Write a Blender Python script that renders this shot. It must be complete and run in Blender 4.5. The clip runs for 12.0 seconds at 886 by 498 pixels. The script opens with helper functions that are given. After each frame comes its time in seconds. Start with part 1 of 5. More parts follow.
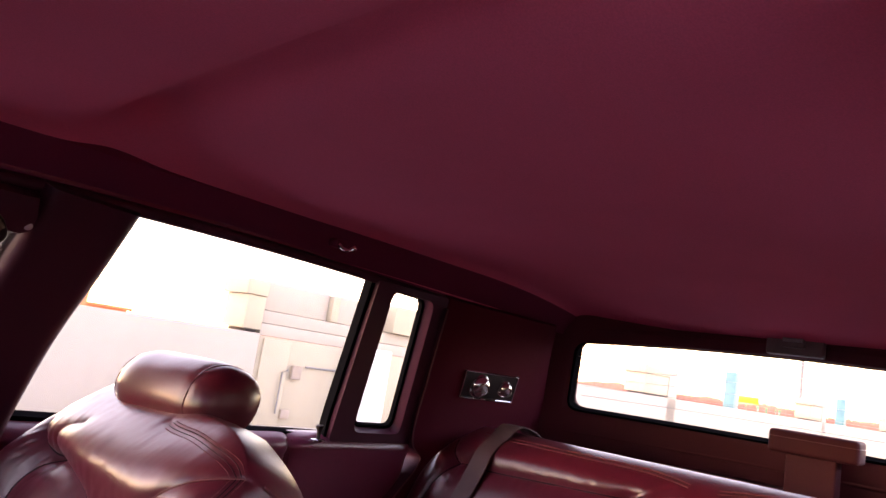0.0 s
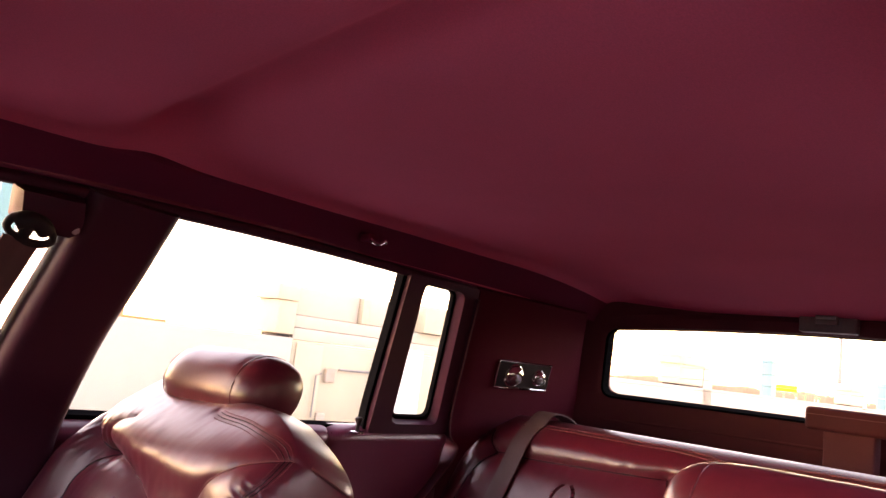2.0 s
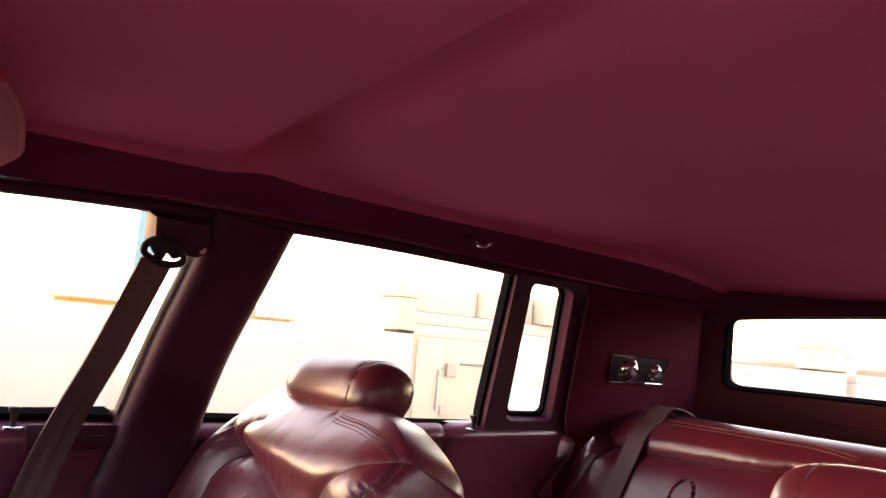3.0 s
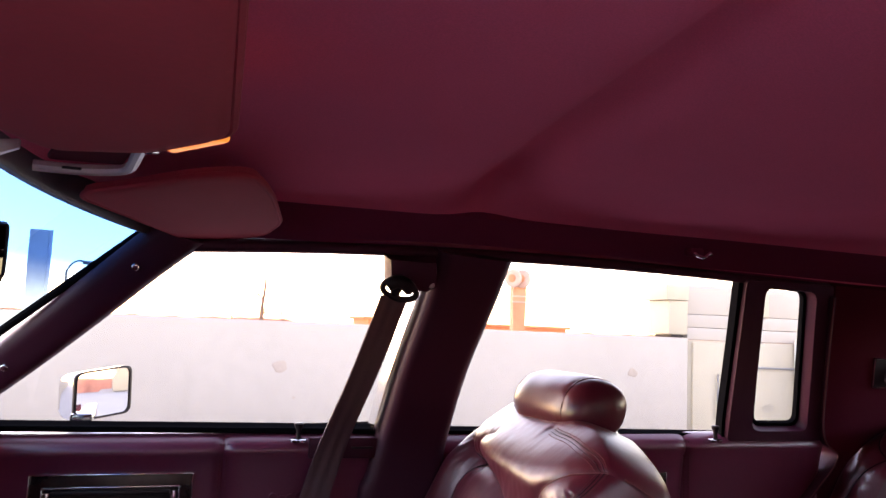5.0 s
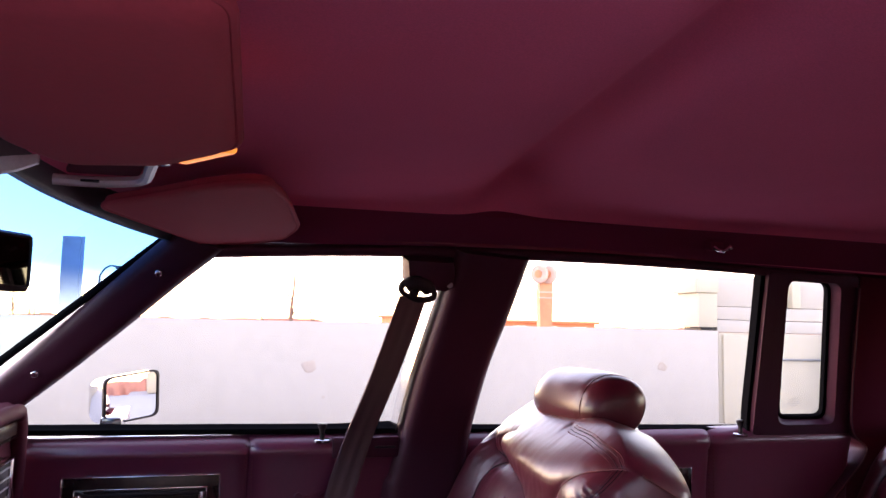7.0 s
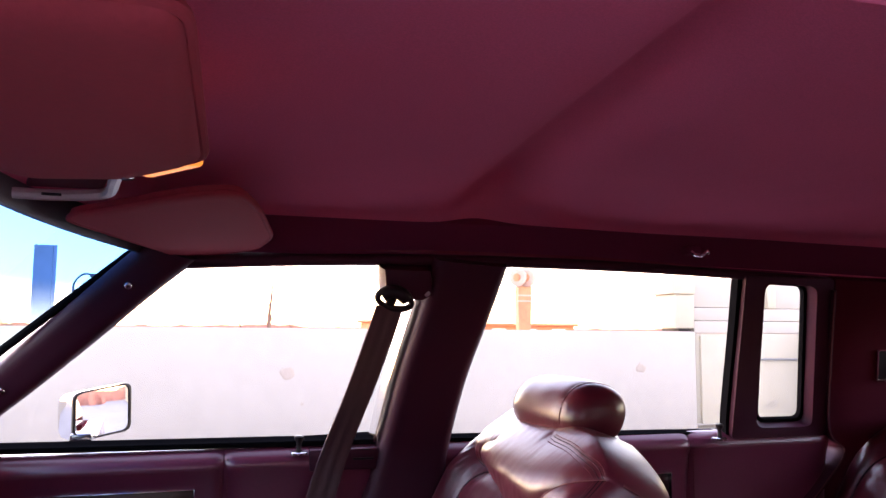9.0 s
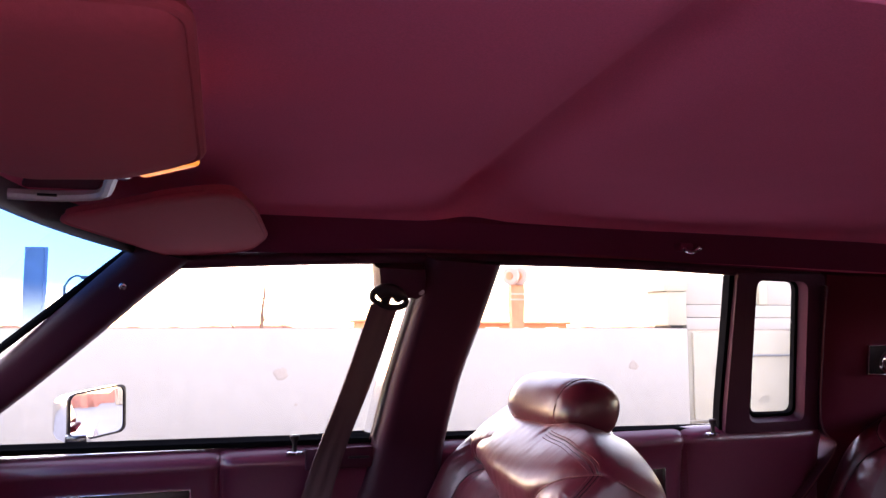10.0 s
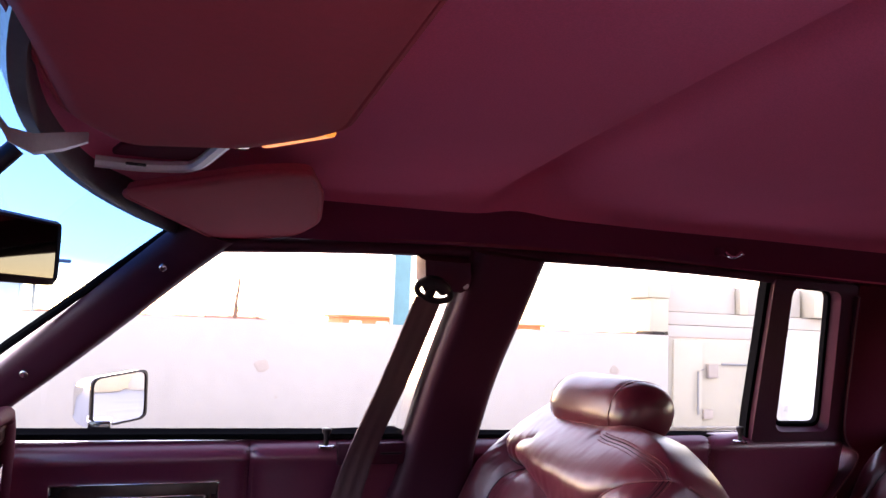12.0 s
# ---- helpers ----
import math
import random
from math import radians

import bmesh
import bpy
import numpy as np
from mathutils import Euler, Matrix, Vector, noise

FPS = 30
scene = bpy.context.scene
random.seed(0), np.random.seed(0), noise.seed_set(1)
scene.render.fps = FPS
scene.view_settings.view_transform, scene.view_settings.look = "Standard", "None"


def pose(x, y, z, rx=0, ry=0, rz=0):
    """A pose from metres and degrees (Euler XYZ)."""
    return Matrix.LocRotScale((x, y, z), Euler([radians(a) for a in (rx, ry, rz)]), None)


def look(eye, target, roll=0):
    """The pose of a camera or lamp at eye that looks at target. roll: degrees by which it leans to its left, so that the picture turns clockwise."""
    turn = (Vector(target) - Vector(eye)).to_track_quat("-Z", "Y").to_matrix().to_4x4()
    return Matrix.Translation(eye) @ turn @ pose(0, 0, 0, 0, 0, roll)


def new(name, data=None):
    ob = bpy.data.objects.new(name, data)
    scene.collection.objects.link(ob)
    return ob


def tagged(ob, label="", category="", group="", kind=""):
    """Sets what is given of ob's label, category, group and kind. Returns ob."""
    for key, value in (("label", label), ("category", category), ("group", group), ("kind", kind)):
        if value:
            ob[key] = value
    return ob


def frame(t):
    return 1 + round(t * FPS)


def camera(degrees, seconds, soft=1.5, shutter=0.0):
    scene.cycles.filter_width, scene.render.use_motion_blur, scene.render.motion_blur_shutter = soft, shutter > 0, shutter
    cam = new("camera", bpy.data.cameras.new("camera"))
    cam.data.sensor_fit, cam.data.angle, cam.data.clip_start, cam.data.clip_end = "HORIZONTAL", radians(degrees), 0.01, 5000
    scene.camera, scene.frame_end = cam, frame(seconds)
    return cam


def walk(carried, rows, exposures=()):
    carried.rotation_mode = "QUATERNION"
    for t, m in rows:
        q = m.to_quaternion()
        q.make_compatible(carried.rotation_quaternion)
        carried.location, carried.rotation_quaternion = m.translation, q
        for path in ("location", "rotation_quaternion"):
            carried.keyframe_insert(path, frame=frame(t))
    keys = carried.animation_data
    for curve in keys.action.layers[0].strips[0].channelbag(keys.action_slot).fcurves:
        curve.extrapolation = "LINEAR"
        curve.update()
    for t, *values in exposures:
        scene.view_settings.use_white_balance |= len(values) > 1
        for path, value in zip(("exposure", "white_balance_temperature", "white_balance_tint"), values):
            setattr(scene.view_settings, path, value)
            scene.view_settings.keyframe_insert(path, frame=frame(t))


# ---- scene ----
cam = camera(60.6, 12.0)
PATH = [
    (0, (-0.504, -0.583, 1.127), (0.983, 0.722, 1.423), 8.9),
    (0.5, (-0.5, -0.566, 1.113), (1.034, 0.652, 1.516), 9.7),
    (1, (-0.513, -0.574, 1.103), (1.023, 0.649, 1.485), 8.9),
    (1.5, (-0.515, -0.583, 1.108), (0.99, 0.693, 1.437), 7.8),
    (2, (-0.525, -0.598, 1.105), (0.916, 0.76, 1.391), 6.8),
    (2.5, (-0.537, -0.616, 1.109), (0.802, 0.847, 1.361), 5.9),
    (3, (-0.531, -0.637, 1.122), (0.69, 0.93, 1.356), 5.2),
    (3.5, (-0.524, -0.653, 1.134), (0.551, 1.018, 1.355), 4.5),
    (5.5, (-0.488, -0.797, 1.15), (0.041, 1.121, 1.351), 1.7),
    (6, (-0.483, -0.799, 1.148), (0.032, 1.123, 1.345), 1.4),
    (6.5, (-0.479, -0.798, 1.148), (0.042, 1.123, 1.344), 1.3),
    (7, (-0.482, -0.79, 1.154), (0.055, 1.126, 1.351), 1.3),
    (9, (-0.475, -0.776, 1.163), (0.116, 1.123, 1.371), 0.5),
    (9.5, (-0.475, -0.777, 1.161), (0.127, 1.119, 1.368), 0.2),
    (10, (-0.479, -0.78, 1.161), (0.131, 1.113, 1.367), -0.0),
    (10.5, (-0.481, -0.788, 1.163), (0.14, 1.101, 1.374), 0.0),
    (11, (-0.49, -0.797, 1.164), (0.152, 1.085, 1.382), 0.4),
    (11.5, (-0.533, -0.773, 1.163), (0.123, 1.104, 1.377), 1.1),
    (12, (-0.584, -0.706, 1.153), (0.085, 1.168, 1.356), 2.2),
]
LIGHT = [
    (0.0, 4.6, 14000, 55), (1.5, 4.82, 20000, 55), (3.5, 4.95, 19000, 42), (5.5, 4.5, 10800, 48), (9.0, 4.72, 10800, 49), (12.0, 4.73, 10800, 50),
]
walk(cam, [(t, look(eye, target, roll)) for t, eye, target, roll in PATH], LIGHT)


# ---- world and sun ----
SUN_AZIMUTH, SUN_HEIGHT = 322.0, 14.0  # degrees from +y towards +x, and above the horizon
world = bpy.data.worlds.new("sky")
scene.world = world
world.use_nodes = True
wn = world.node_tree.nodes
sky = wn.new("ShaderNodeTexSky")
sky.sky_type, sky.sun_disc = "NISHITA", False
sky.sun_elevation, sky.sun_rotation = radians(SUN_HEIGHT), radians(SUN_AZIMUTH)
sky.dust_density, sky.ozone_density = 0.1, 3.0
wn["Background"].inputs["Strength"].default_value = 0.15
world.node_tree.links.new(sky.outputs[0], wn["Background"].inputs["Color"])
sun_data = bpy.data.lights.new("sun", "SUN")
sun_data.energy, sun_data.angle, sun_data.color = 0.005, radians(24), (1.0, 0.72, 0.52)
sun = new("sun", sun_data)
a, h = radians(SUN_AZIMUTH), radians(SUN_HEIGHT)
sun.matrix_world = look((0, 0, 30), (-math.sin(a) * math.cos(h) * 10, -math.cos(a) * math.cos(h) * 10, 30 - math.sin(h) * 10))


# ---- materials ----
def material(name, base, rough=0.5, metal=0.0, vary=0.15, grain=60.0, bump=0.0, bump_scale=400.0, cells=False, wrinkle=0.0, sheen=0.0, coat=0.0, big=3.0, glow=None, spec=0.5):
    """A surface with colour variation at two scales, varied gloss and fine relief."""
    m = bpy.data.materials.new(name)
    m.use_nodes = True
    n, l = m.node_tree.nodes, m.node_tree.links
    p = n["Principled BSDF"]
    at = n.new("ShaderNodeTexCoord")
    fine, broad = n.new("ShaderNodeTexNoise"), n.new("ShaderNodeTexNoise")
    fine.inputs["Scale"].default_value, fine.inputs["Detail"].default_value = grain, 5
    broad.inputs["Scale"].default_value, broad.inputs["Detail"].default_value = big, 3
    for tex in (fine, broad):
        l.new(at.outputs["Object"], tex.inputs["Vector"])
    mix = n.new("ShaderNodeMath")
    mix.operation = "ADD"
    l.new(fine.outputs["Fac"], mix.inputs[0])
    l.new(broad.outputs["Fac"], mix.inputs[1])
    ramp = n.new("ShaderNodeMapRange")
    ramp.inputs["From Min"].default_value, ramp.inputs["From Max"].default_value = 0.7, 1.3
    l.new(mix.outputs[0], ramp.inputs["Value"])
    col = n.new("ShaderNodeMix")
    col.data_type = "RGBA"
    l.new(ramp.outputs[0], col.inputs["Factor"])
    col.inputs["A"].default_value = (*[c * (1 - vary) for c in base], 1)
    col.inputs["B"].default_value = (*[min(1, c * (1 + vary)) for c in base], 1)
    l.new(col.outputs["Result"], p.inputs["Base Color"])
    gloss = n.new("ShaderNodeMapRange")
    gloss.inputs["To Min"].default_value, gloss.inputs["To Max"].default_value = max(0.02, rough * 0.85), min(1, rough * 1.15)
    l.new(fine.outputs["Fac"], gloss.inputs["Value"])
    l.new(gloss.outputs[0], p.inputs["Roughness"])
    p.inputs["Metallic"].default_value = metal
    p.inputs["Specular IOR Level"].default_value = spec
    p.inputs["Sheen Weight"].default_value = sheen
    p.inputs["Coat Weight"].default_value = coat
    p.inputs["Coat Roughness"].default_value = rough * 0.85
    p.inputs["Coat IOR"].default_value = 1.5 + 0.2 * coat
    if bump or wrinkle:
        b = n.new("ShaderNodeBump")
        if cells:
            t = n.new("ShaderNodeTexVoronoi")
            out = t.outputs["Distance"]
        else:
            t = n.new("ShaderNodeTexNoise")
            t.inputs["Detail"].default_value = 4
            out = t.outputs["Fac"]
        t.inputs["Scale"].default_value = bump_scale
        l.new(at.outputs["Object"], t.inputs["Vector"])
        l.new(out, b.inputs["Height"])
        b.inputs["Strength"].default_value, b.inputs["Distance"].default_value = bump, 0.002
        if wrinkle:
            w = n.new("ShaderNodeTexNoise")
            w.inputs["Scale"].default_value, w.inputs["Detail"].default_value, w.inputs["Distortion"].default_value = 14, 3, 1.2
            l.new(at.outputs["Object"], w.inputs["Vector"])
            b2 = n.new("ShaderNodeBump")
            b2.inputs["Strength"].default_value, b2.inputs["Distance"].default_value = wrinkle, 0.02
            l.new(w.outputs["Fac"], b2.inputs["Height"])
            l.new(b.outputs[0], b2.inputs["Normal"])
            b = b2
        l.new(b.outputs[0], p.inputs["Normal"])
    if glow:
        p.inputs["Emission Color"].default_value, p.inputs["Emission Strength"].default_value = (*glow[0], 1), glow[1]
    return m


def glass(name, tint, band=None):
    """A thin pane: lets light through with its tint and mirrors a little. band: tint of a strip along the top, and its lower and upper height."""
    m = bpy.data.materials.new(name)
    m.use_nodes = True
    n, l = m.node_tree.nodes, m.node_tree.links
    n.remove(n["Principled BSDF"])
    clear, shine, mix = n.new("ShaderNodeBsdfTransparent"), n.new("ShaderNodeBsdfGlossy"), n.new("ShaderNodeMixShader")
    clear.inputs["Color"].default_value = (*tint, 1)
    shine.inputs["Roughness"].default_value = 0.02
    mix.inputs["Fac"].default_value = 0.03
    if band:
        at, sep, r, col = n.new("ShaderNodeTexCoord"), n.new("ShaderNodeSeparateXYZ"), n.new("ShaderNodeMapRange"), n.new("ShaderNodeMix")
        l.new(at.outputs["Object"], sep.inputs[0])
        l.new(sep.outputs["Z"], r.inputs["Value"])
        r.interpolation_type = "SMOOTHSTEP"
        r.inputs["From Min"].default_value, r.inputs["From Max"].default_value = band[1], band[2]
        col.data_type = "RGBA"
        col.inputs["A"].default_value, col.inputs["B"].default_value = (*tint, 1), (*band[0], 1)
        l.new(r.outputs[0], col.inputs["Factor"])
        l.new(col.outputs["Result"], clear.inputs["Color"])
    l.new(clear.outputs[0], mix.inputs[1])
    l.new(shine.outputs[0], mix.inputs[2])
    l.new(mix.outputs[0], n["Material Output"].inputs["Surface"])
    return m


CLOTH = material("headliner_cloth", (0.76, 0.135, 0.225), 1.0, vary=0.10, grain=500, bump=0.15, bump_scale=900, big=2.0, spec=0.03)
LEATHER = material("burgundy_leather", (0.105, 0.009, 0.018), 0.32, vary=0.12, grain=160, bump=0.008, bump_scale=700, wrinkle=0.025, big=6, coat=0.30, spec=0.5)
LATCH = material("brown_grey_plastic", (0.12, 0.078, 0.078), 0.5, vary=0.1, grain=120)
DISC = material("pale_pink_disc", (0.66, 0.40, 0.32), 0.6, vary=0.2, grain=20)
# piping darkened so it draws the creases' shade along the seams
PIPING = material("crease_shade_piping", (0.022, 0.003, 0.006), 0.55, vary=0.1, grain=200, spec=0.2)
VINYL = material("burgundy_vinyl", (0.17, 0.021, 0.049), 0.32, vary=0.08, grain=200, bump=0.01, bump_scale=900, wrinkle=0.03, big=5, spec=0.8, coat=0.35)
SHELL = material("red_brown_plastic", (0.105, 0.020, 0.028), 0.65, vary=0.08, grain=250, bump=0.06, bump_scale=1500, cells=True, big=4, spec=0.2)
DASH = material("padded_dash_vinyl", (0.085, 0.011, 0.022), 0.7, vary=0.08, grain=250, bump=0.08, bump_scale=1200, cells=True, big=5, spec=0.08)
# teal paint lightened so one post looks lit behind the blue shade band
GREYTEAL = material("brightened_grey_teal_paint", (0.66, 0.68, 0.66), 0.6, vary=0.12, grain=10)
TRIM = material("burgundy_plastic", (0.062, 0.009, 0.022), 0.50, vary=0.08, grain=250, bump=0.06, bump_scale=1500, cells=True, big=4, spec=0.25)
# the cove's shade put into a darker cloth colour, also on the hook base
SHADE_CLOTH = material("rail_shade_cloth", (0.16, 0.024, 0.052), 1.0, vary=0.10, grain=400, bump=0.10, bump_scale=1200, big=3, spec=0.03)
HEADER = material("grey_purple_trim", (0.050, 0.033, 0.042), 0.45, vary=0.1, grain=120, spec=0.4)
SAIL = material("burgundy_padded_cloth", (0.10, 0.010, 0.020), 1.0, vary=0.10, grain=400, bump=0.10, bump_scale=1200, big=3, spec=0.05)
VISOR = material("visor_vinyl", (0.44, 0.055, 0.070), 0.8, vary=0.08, grain=200, bump=0.06, bump_scale=1000, cells=True, big=5, spec=0.1)
CARPET = material("burgundy_carpet", (0.10, 0.015, 0.02), 1.0, vary=0.3, grain=300, bump=0.5, bump_scale=600)
RUBBER = material("black_rubber", (0.006, 0.006, 0.007), 0.9, vary=0.2, grain=200, spec=0.0)
WEB = material("belt_webbing", (0.11, 0.050, 0.053), 0.7, vary=0.15, grain=600, bump=0.3, bump_scale=1500)
DARK = material("dark_plastic", (0.018, 0.012, 0.013), 0.4, vary=0.2, grain=150, spec=0.25)
CHROME = material("chrome", (0.66, 0.67, 0.69), 0.08, metal=1.0, vary=0.03, grain=40)
STEEL = material("brushed_grey_metal", (0.58, 0.55, 0.55), 0.36, metal=0.5, vary=0.08, grain=300)
WOOD = material("dark_wood_veneer", (0.024, 0.008, 0.007), 0.22, vary=0.45, grain=35, coat=0.15, big=9, spec=0.3)
MIRROR = material("mirror_glass", (0.85, 0.86, 0.87), 0.01, metal=1.0, vary=0.01)
DARK_MIRROR = material("dark_mirror_glass", (0.07, 0.075, 0.07), 0.02, metal=1.0, vary=0.01)
PAINT = material("burgundy_car_paint", (0.22, 0.03, 0.045), 0.25, vary=0.05, grain=300, coat=1.0)
LENS = material("lit_amber_lens", (0.8, 0.4, 0.15), 0.3, vary=0.1, glow=((1.0, 0.36, 0.07), 0.038))
SIDE_GLASS = glass("side_window_glass", (0.475, 0.47, 0.455))
BACK_GLASS = glass("rear_window_glass", (0.53, 0.53, 0.515))
WIND_GLASS = glass("windscreen_glass", (0.44, 0.56, 0.51), ((0.007, 0.066, 0.17), 1.13, 1.235))
CONCRETE = material("pale_concrete", (0.49, 0.435, 0.385), 0.9, vary=0.06, grain=8, bump=0.2, bump_scale=60, big=0.7)
CREAM = material("cream_render", (0.52, 0.45, 0.35), 0.9, vary=0.06, grain=6, bump=0.2, bump_scale=50, big=0.9)
DECK = material("pale_concrete_deck", (0.42, 0.39, 0.37), 0.9, vary=0.15, grain=12, bump=0.4, bump_scale=80, big=0.5)
STAIN = material("grey_mortar", (0.46, 0.365, 0.31), 0.9, vary=0.12, grain=30)
# dark surface of the unseen wall added to block light
UNSEEN_WALL = material("dark_light_block", (0.15, 0.135, 0.13), 0.9, vary=0.2, grain=6, bump=0.3, bump_scale=50, big=0.6)
TEAL = material("teal_painted_steel", (0.05, 0.26, 0.30), 0.5, vary=0.12, grain=10)
POLE = material("orange_pink_post", (0.66, 0.24, 0.12), 0.6, vary=0.3, grain=8)
GREYMETAL = material("galvanised_pole", (0.25, 0.25, 0.26), 0.5, metal=0.4, vary=0.1)
BARK = material("bare_branches", (0.22, 0.12, 0.09), 0.9, vary=0.3, grain=20)
# red twigs; on the far woods this colour holds low sun and haze
REDTWIG = material("red_sunset_twigs", (0.62, 0.26, 0.20), 0.95, vary=0.25, grain=3, big=0.3)
# the sunset glow on the far buildings is in this base colour
ORANGE = material("sunset_lit_building", (0.80, 0.22, 0.10), 0.9, vary=0.2, grain=2, big=0.2)
YELLOW = material("yellow_sign", (0.75, 0.50, 0.03), 0.5, vary=0.05)
GREEN = material("green_sign", (0.03, 0.38, 0.20), 0.5, vary=0.05)
WHITE = material("white_paint", (0.75, 0.75, 0.74), 0.5, vary=0.05)
RED = material("red_paint", (0.55, 0.04, 0.05), 0.5, vary=0.08)
STITCH = material("pale_thread", (0.16, 0.038, 0.042), 0.8, vary=0.2, grain=200)


# ---- building blocks ----
def part(name, bm, mat, parent=None, label="", smooth=True):
    me = bpy.data.meshes.new(name)
    bmesh.ops.recalc_face_normals(bm, faces=bm.faces)
    bm.to_mesh(me)
    bm.free()
    me.materials.append(mat)
    if smooth:
        me.polygons.foreach_set("use_smooth", [True] * len(me.polygons))
        me.set_sharp_from_angle(angle=radians(42))
    ob = new(name, me)
    if parent:
        ob.parent = parent
    if label:
        ob["label"] = label
    return ob


def thing(name, label, category, kind="", group=""):
    return tagged(new(name), label, category, group, kind)


def box(bm, x0, x1, y0, y1, z0, z1, bevel=0.0, seg=2):
    g = bmesh.ops.create_cube(bm, size=1.0)
    for v in g["verts"]:
        v.co = Vector((x0 + (v.co.x + 0.5) * (x1 - x0), y0 + (v.co.y + 0.5) * (y1 - y0), z0 + (v.co.z + 0.5) * (z1 - z0)))
    if bevel:
        es = list({e for v in g["verts"] for e in v.link_edges})
        bmesh.ops.bevel(bm, geom=es, offset=bevel, segments=seg, profile=0.5, affect="EDGES")
    return bm


def boxed(*args, **kw):
    return box(bmesh.new(), *args, **kw)


def loft(bm, rings, cap=True, close=True):
    """Skin a list of rings of equally many points."""
    vs = [[bm.verts.new(p) for p in r] for r in rings]
    n = len(vs[0])
    for a, b in zip(vs, vs[1:]):
        for i in range(n if close else n - 1):
            j = (i + 1) % n
            bm.faces.new((a[i], a[j], b[j], b[i]))
    if cap:
        bm.faces.new(vs[0])
        bm.faces.new(vs[-1])
    return bm


def tube(bm, pts, r, n=8, r_end=None):
    """A round bar along points."""
    pts = [Vector(p) for p in pts]
    rings = []
    for i, p in enumerate(pts):
        d = (pts[min(i + 1, len(pts) - 1)] - pts[max(i - 1, 0)]).normalized()
        up = Vector((0, 0, 1)) if abs(d.z) < 0.9 else Vector((1, 0, 0))
        s = d.cross(up).normalized()
        u = s.cross(d)
        k = r if r_end is None else r + (r_end - r) * i / (len(pts) - 1)
        rings.append([p + k * (math.cos(t) * s + math.sin(t) * u) for t in (2 * math.pi * j / n for j in range(n))])
    return loft(bm, rings)


def disc(bm, c, axis, r, depth, n=24, dome=0.0):
    """A short round boss with a domed front."""
    c, axis = Vector(c), Vector(axis).normalized()
    up = Vector((0, 0, 1)) if abs(axis.z) < 0.9 else Vector((1, 0, 0))
    s = axis.cross(up).normalized()
    u = s.cross(axis)
    prof = [(0, r), (depth * 0.8, r), (depth, r * 0.93)] + [(depth + dome * math.sin(k * math.pi / 10), r * 0.93 * math.cos(k * math.pi / 10)) for k in range(1, 5)]
    rings = [[c + a * axis + b * (math.cos(t) * s + math.sin(t) * u) for t in (2 * math.pi * j / n for j in range(n))] for a, b in prof]
    return loft(bm, rings)


def spline(pts, n):
    """n points along a smooth curve through pts."""
    pts = [Vector(p) for p in pts]
    if len(pts) == 2:
        return [pts[0].lerp(pts[1], i / (n - 1)) for i in range(n)]
    out = []
    for i in range(n):
        u = i / (n - 1) * (len(pts) - 1)
        k = min(int(u), len(pts) - 2)
        f = u - k
        p0, p1, p2, p3 = pts[max(k - 1, 0)], pts[k], pts[k + 1], pts[min(k + 2, len(pts) - 1)]
        out.append(0.5 * (2 * p1 + (p2 - p0) * f + (2 * p0 - 5 * p1 + 4 * p2 - p3) * f * f + (3 * p1 - p0 - 3 * p2 + p3) * f ** 3))
    return out


def side_y(z):
    """Half width of the cabin's inner side at a height."""
    d = (z - 0.94) / 0.02
    return 0.70 - 0.4 * 0.02 * (math.log1p(math.exp(d)) if d < 30 else d)


def on_side(x, z, off, s=1):
    """A point of the passenger's side (s 1) or the driver's (s -1), off metres outwards."""
    w = min(1.0, max(0.0, (z - 0.88) / 0.12))
    w = w * w * (3 - 2 * w)
    return Vector((x, s * (side_y(z) + off * (1 - 0.0715 * w)), z + off * 0.371 * w))


def ribbon(P, Q, inner=-0.02, outer=0.04, crown=0.012, s=1, n=18, m=9, edge=5):
    """A solid strip on the cabin's side between two edges of (x, z) points, with a rounded inner face."""
    A, B = spline([(x, 0, z) for x, z in P], n), spline([(x, 0, z) for x, z in Q], n)
    bm = bmesh.new()
    rings = []
    for a, b in zip(A, B):
        ring = []
        for j in range(m):
            u = j / (m - 1)
            c = a.lerp(b, u)
            ring.append(on_side(c.x, c.z, inner - crown * (1 - abs(2 * u - 1) ** edge), s))
        ring += [on_side(b.x, b.z, outer, s), on_side(a.x, a.z, outer, s)]
        rings.append(ring)
    return loft(bm, rings)


def rounded(corners, r, n=6):
    """A loop round four or more corners (x, z) with rounded corners."""
    out = []
    c = [Vector(p) for p in corners]
    for i, p in enumerate(c):
        a, b = (c[i - 1] - p), (c[(i + 1) % len(c)] - p)
        ra = min(r, a.length * 0.49, b.length * 0.49)
        a, b = p + a.normalized() * ra, p + b.normalized() * ra
        for k in range(n):
            t = k / (n - 1)
            out.append((1 - t) ** 2 * a + 2 * t * (1 - t) * p + t * t * b)
    return out


def side_frame(outer, inner, r_out, r_in, face=-0.02, back=0.04, s=1, lip=0.006):
    """A ring on the cabin's side between two loops of equally many corners (x, z)."""
    O, I = rounded(outer, r_out), rounded(inner, r_in)
    bm = bmesh.new()
    mid = [o.lerp(i, 0.85) for o, i in zip(O, I)]
    rings = [[on_side(p.x, p.y, off, s) for p in loop] for loop, off in ((O, back), (O, face), (mid, face), (I, face + lip), (I, back), (O, back))]
    return loft(bm, rings, cap=False)


def side_pane(corners, r, off, s=1):
    bm = bmesh.new()
    loop = rounded(corners, r)
    a = [bm.verts.new(on_side(p.x, p.y, off, s)) for p in loop]
    bm.faces.new(a)
    return bm


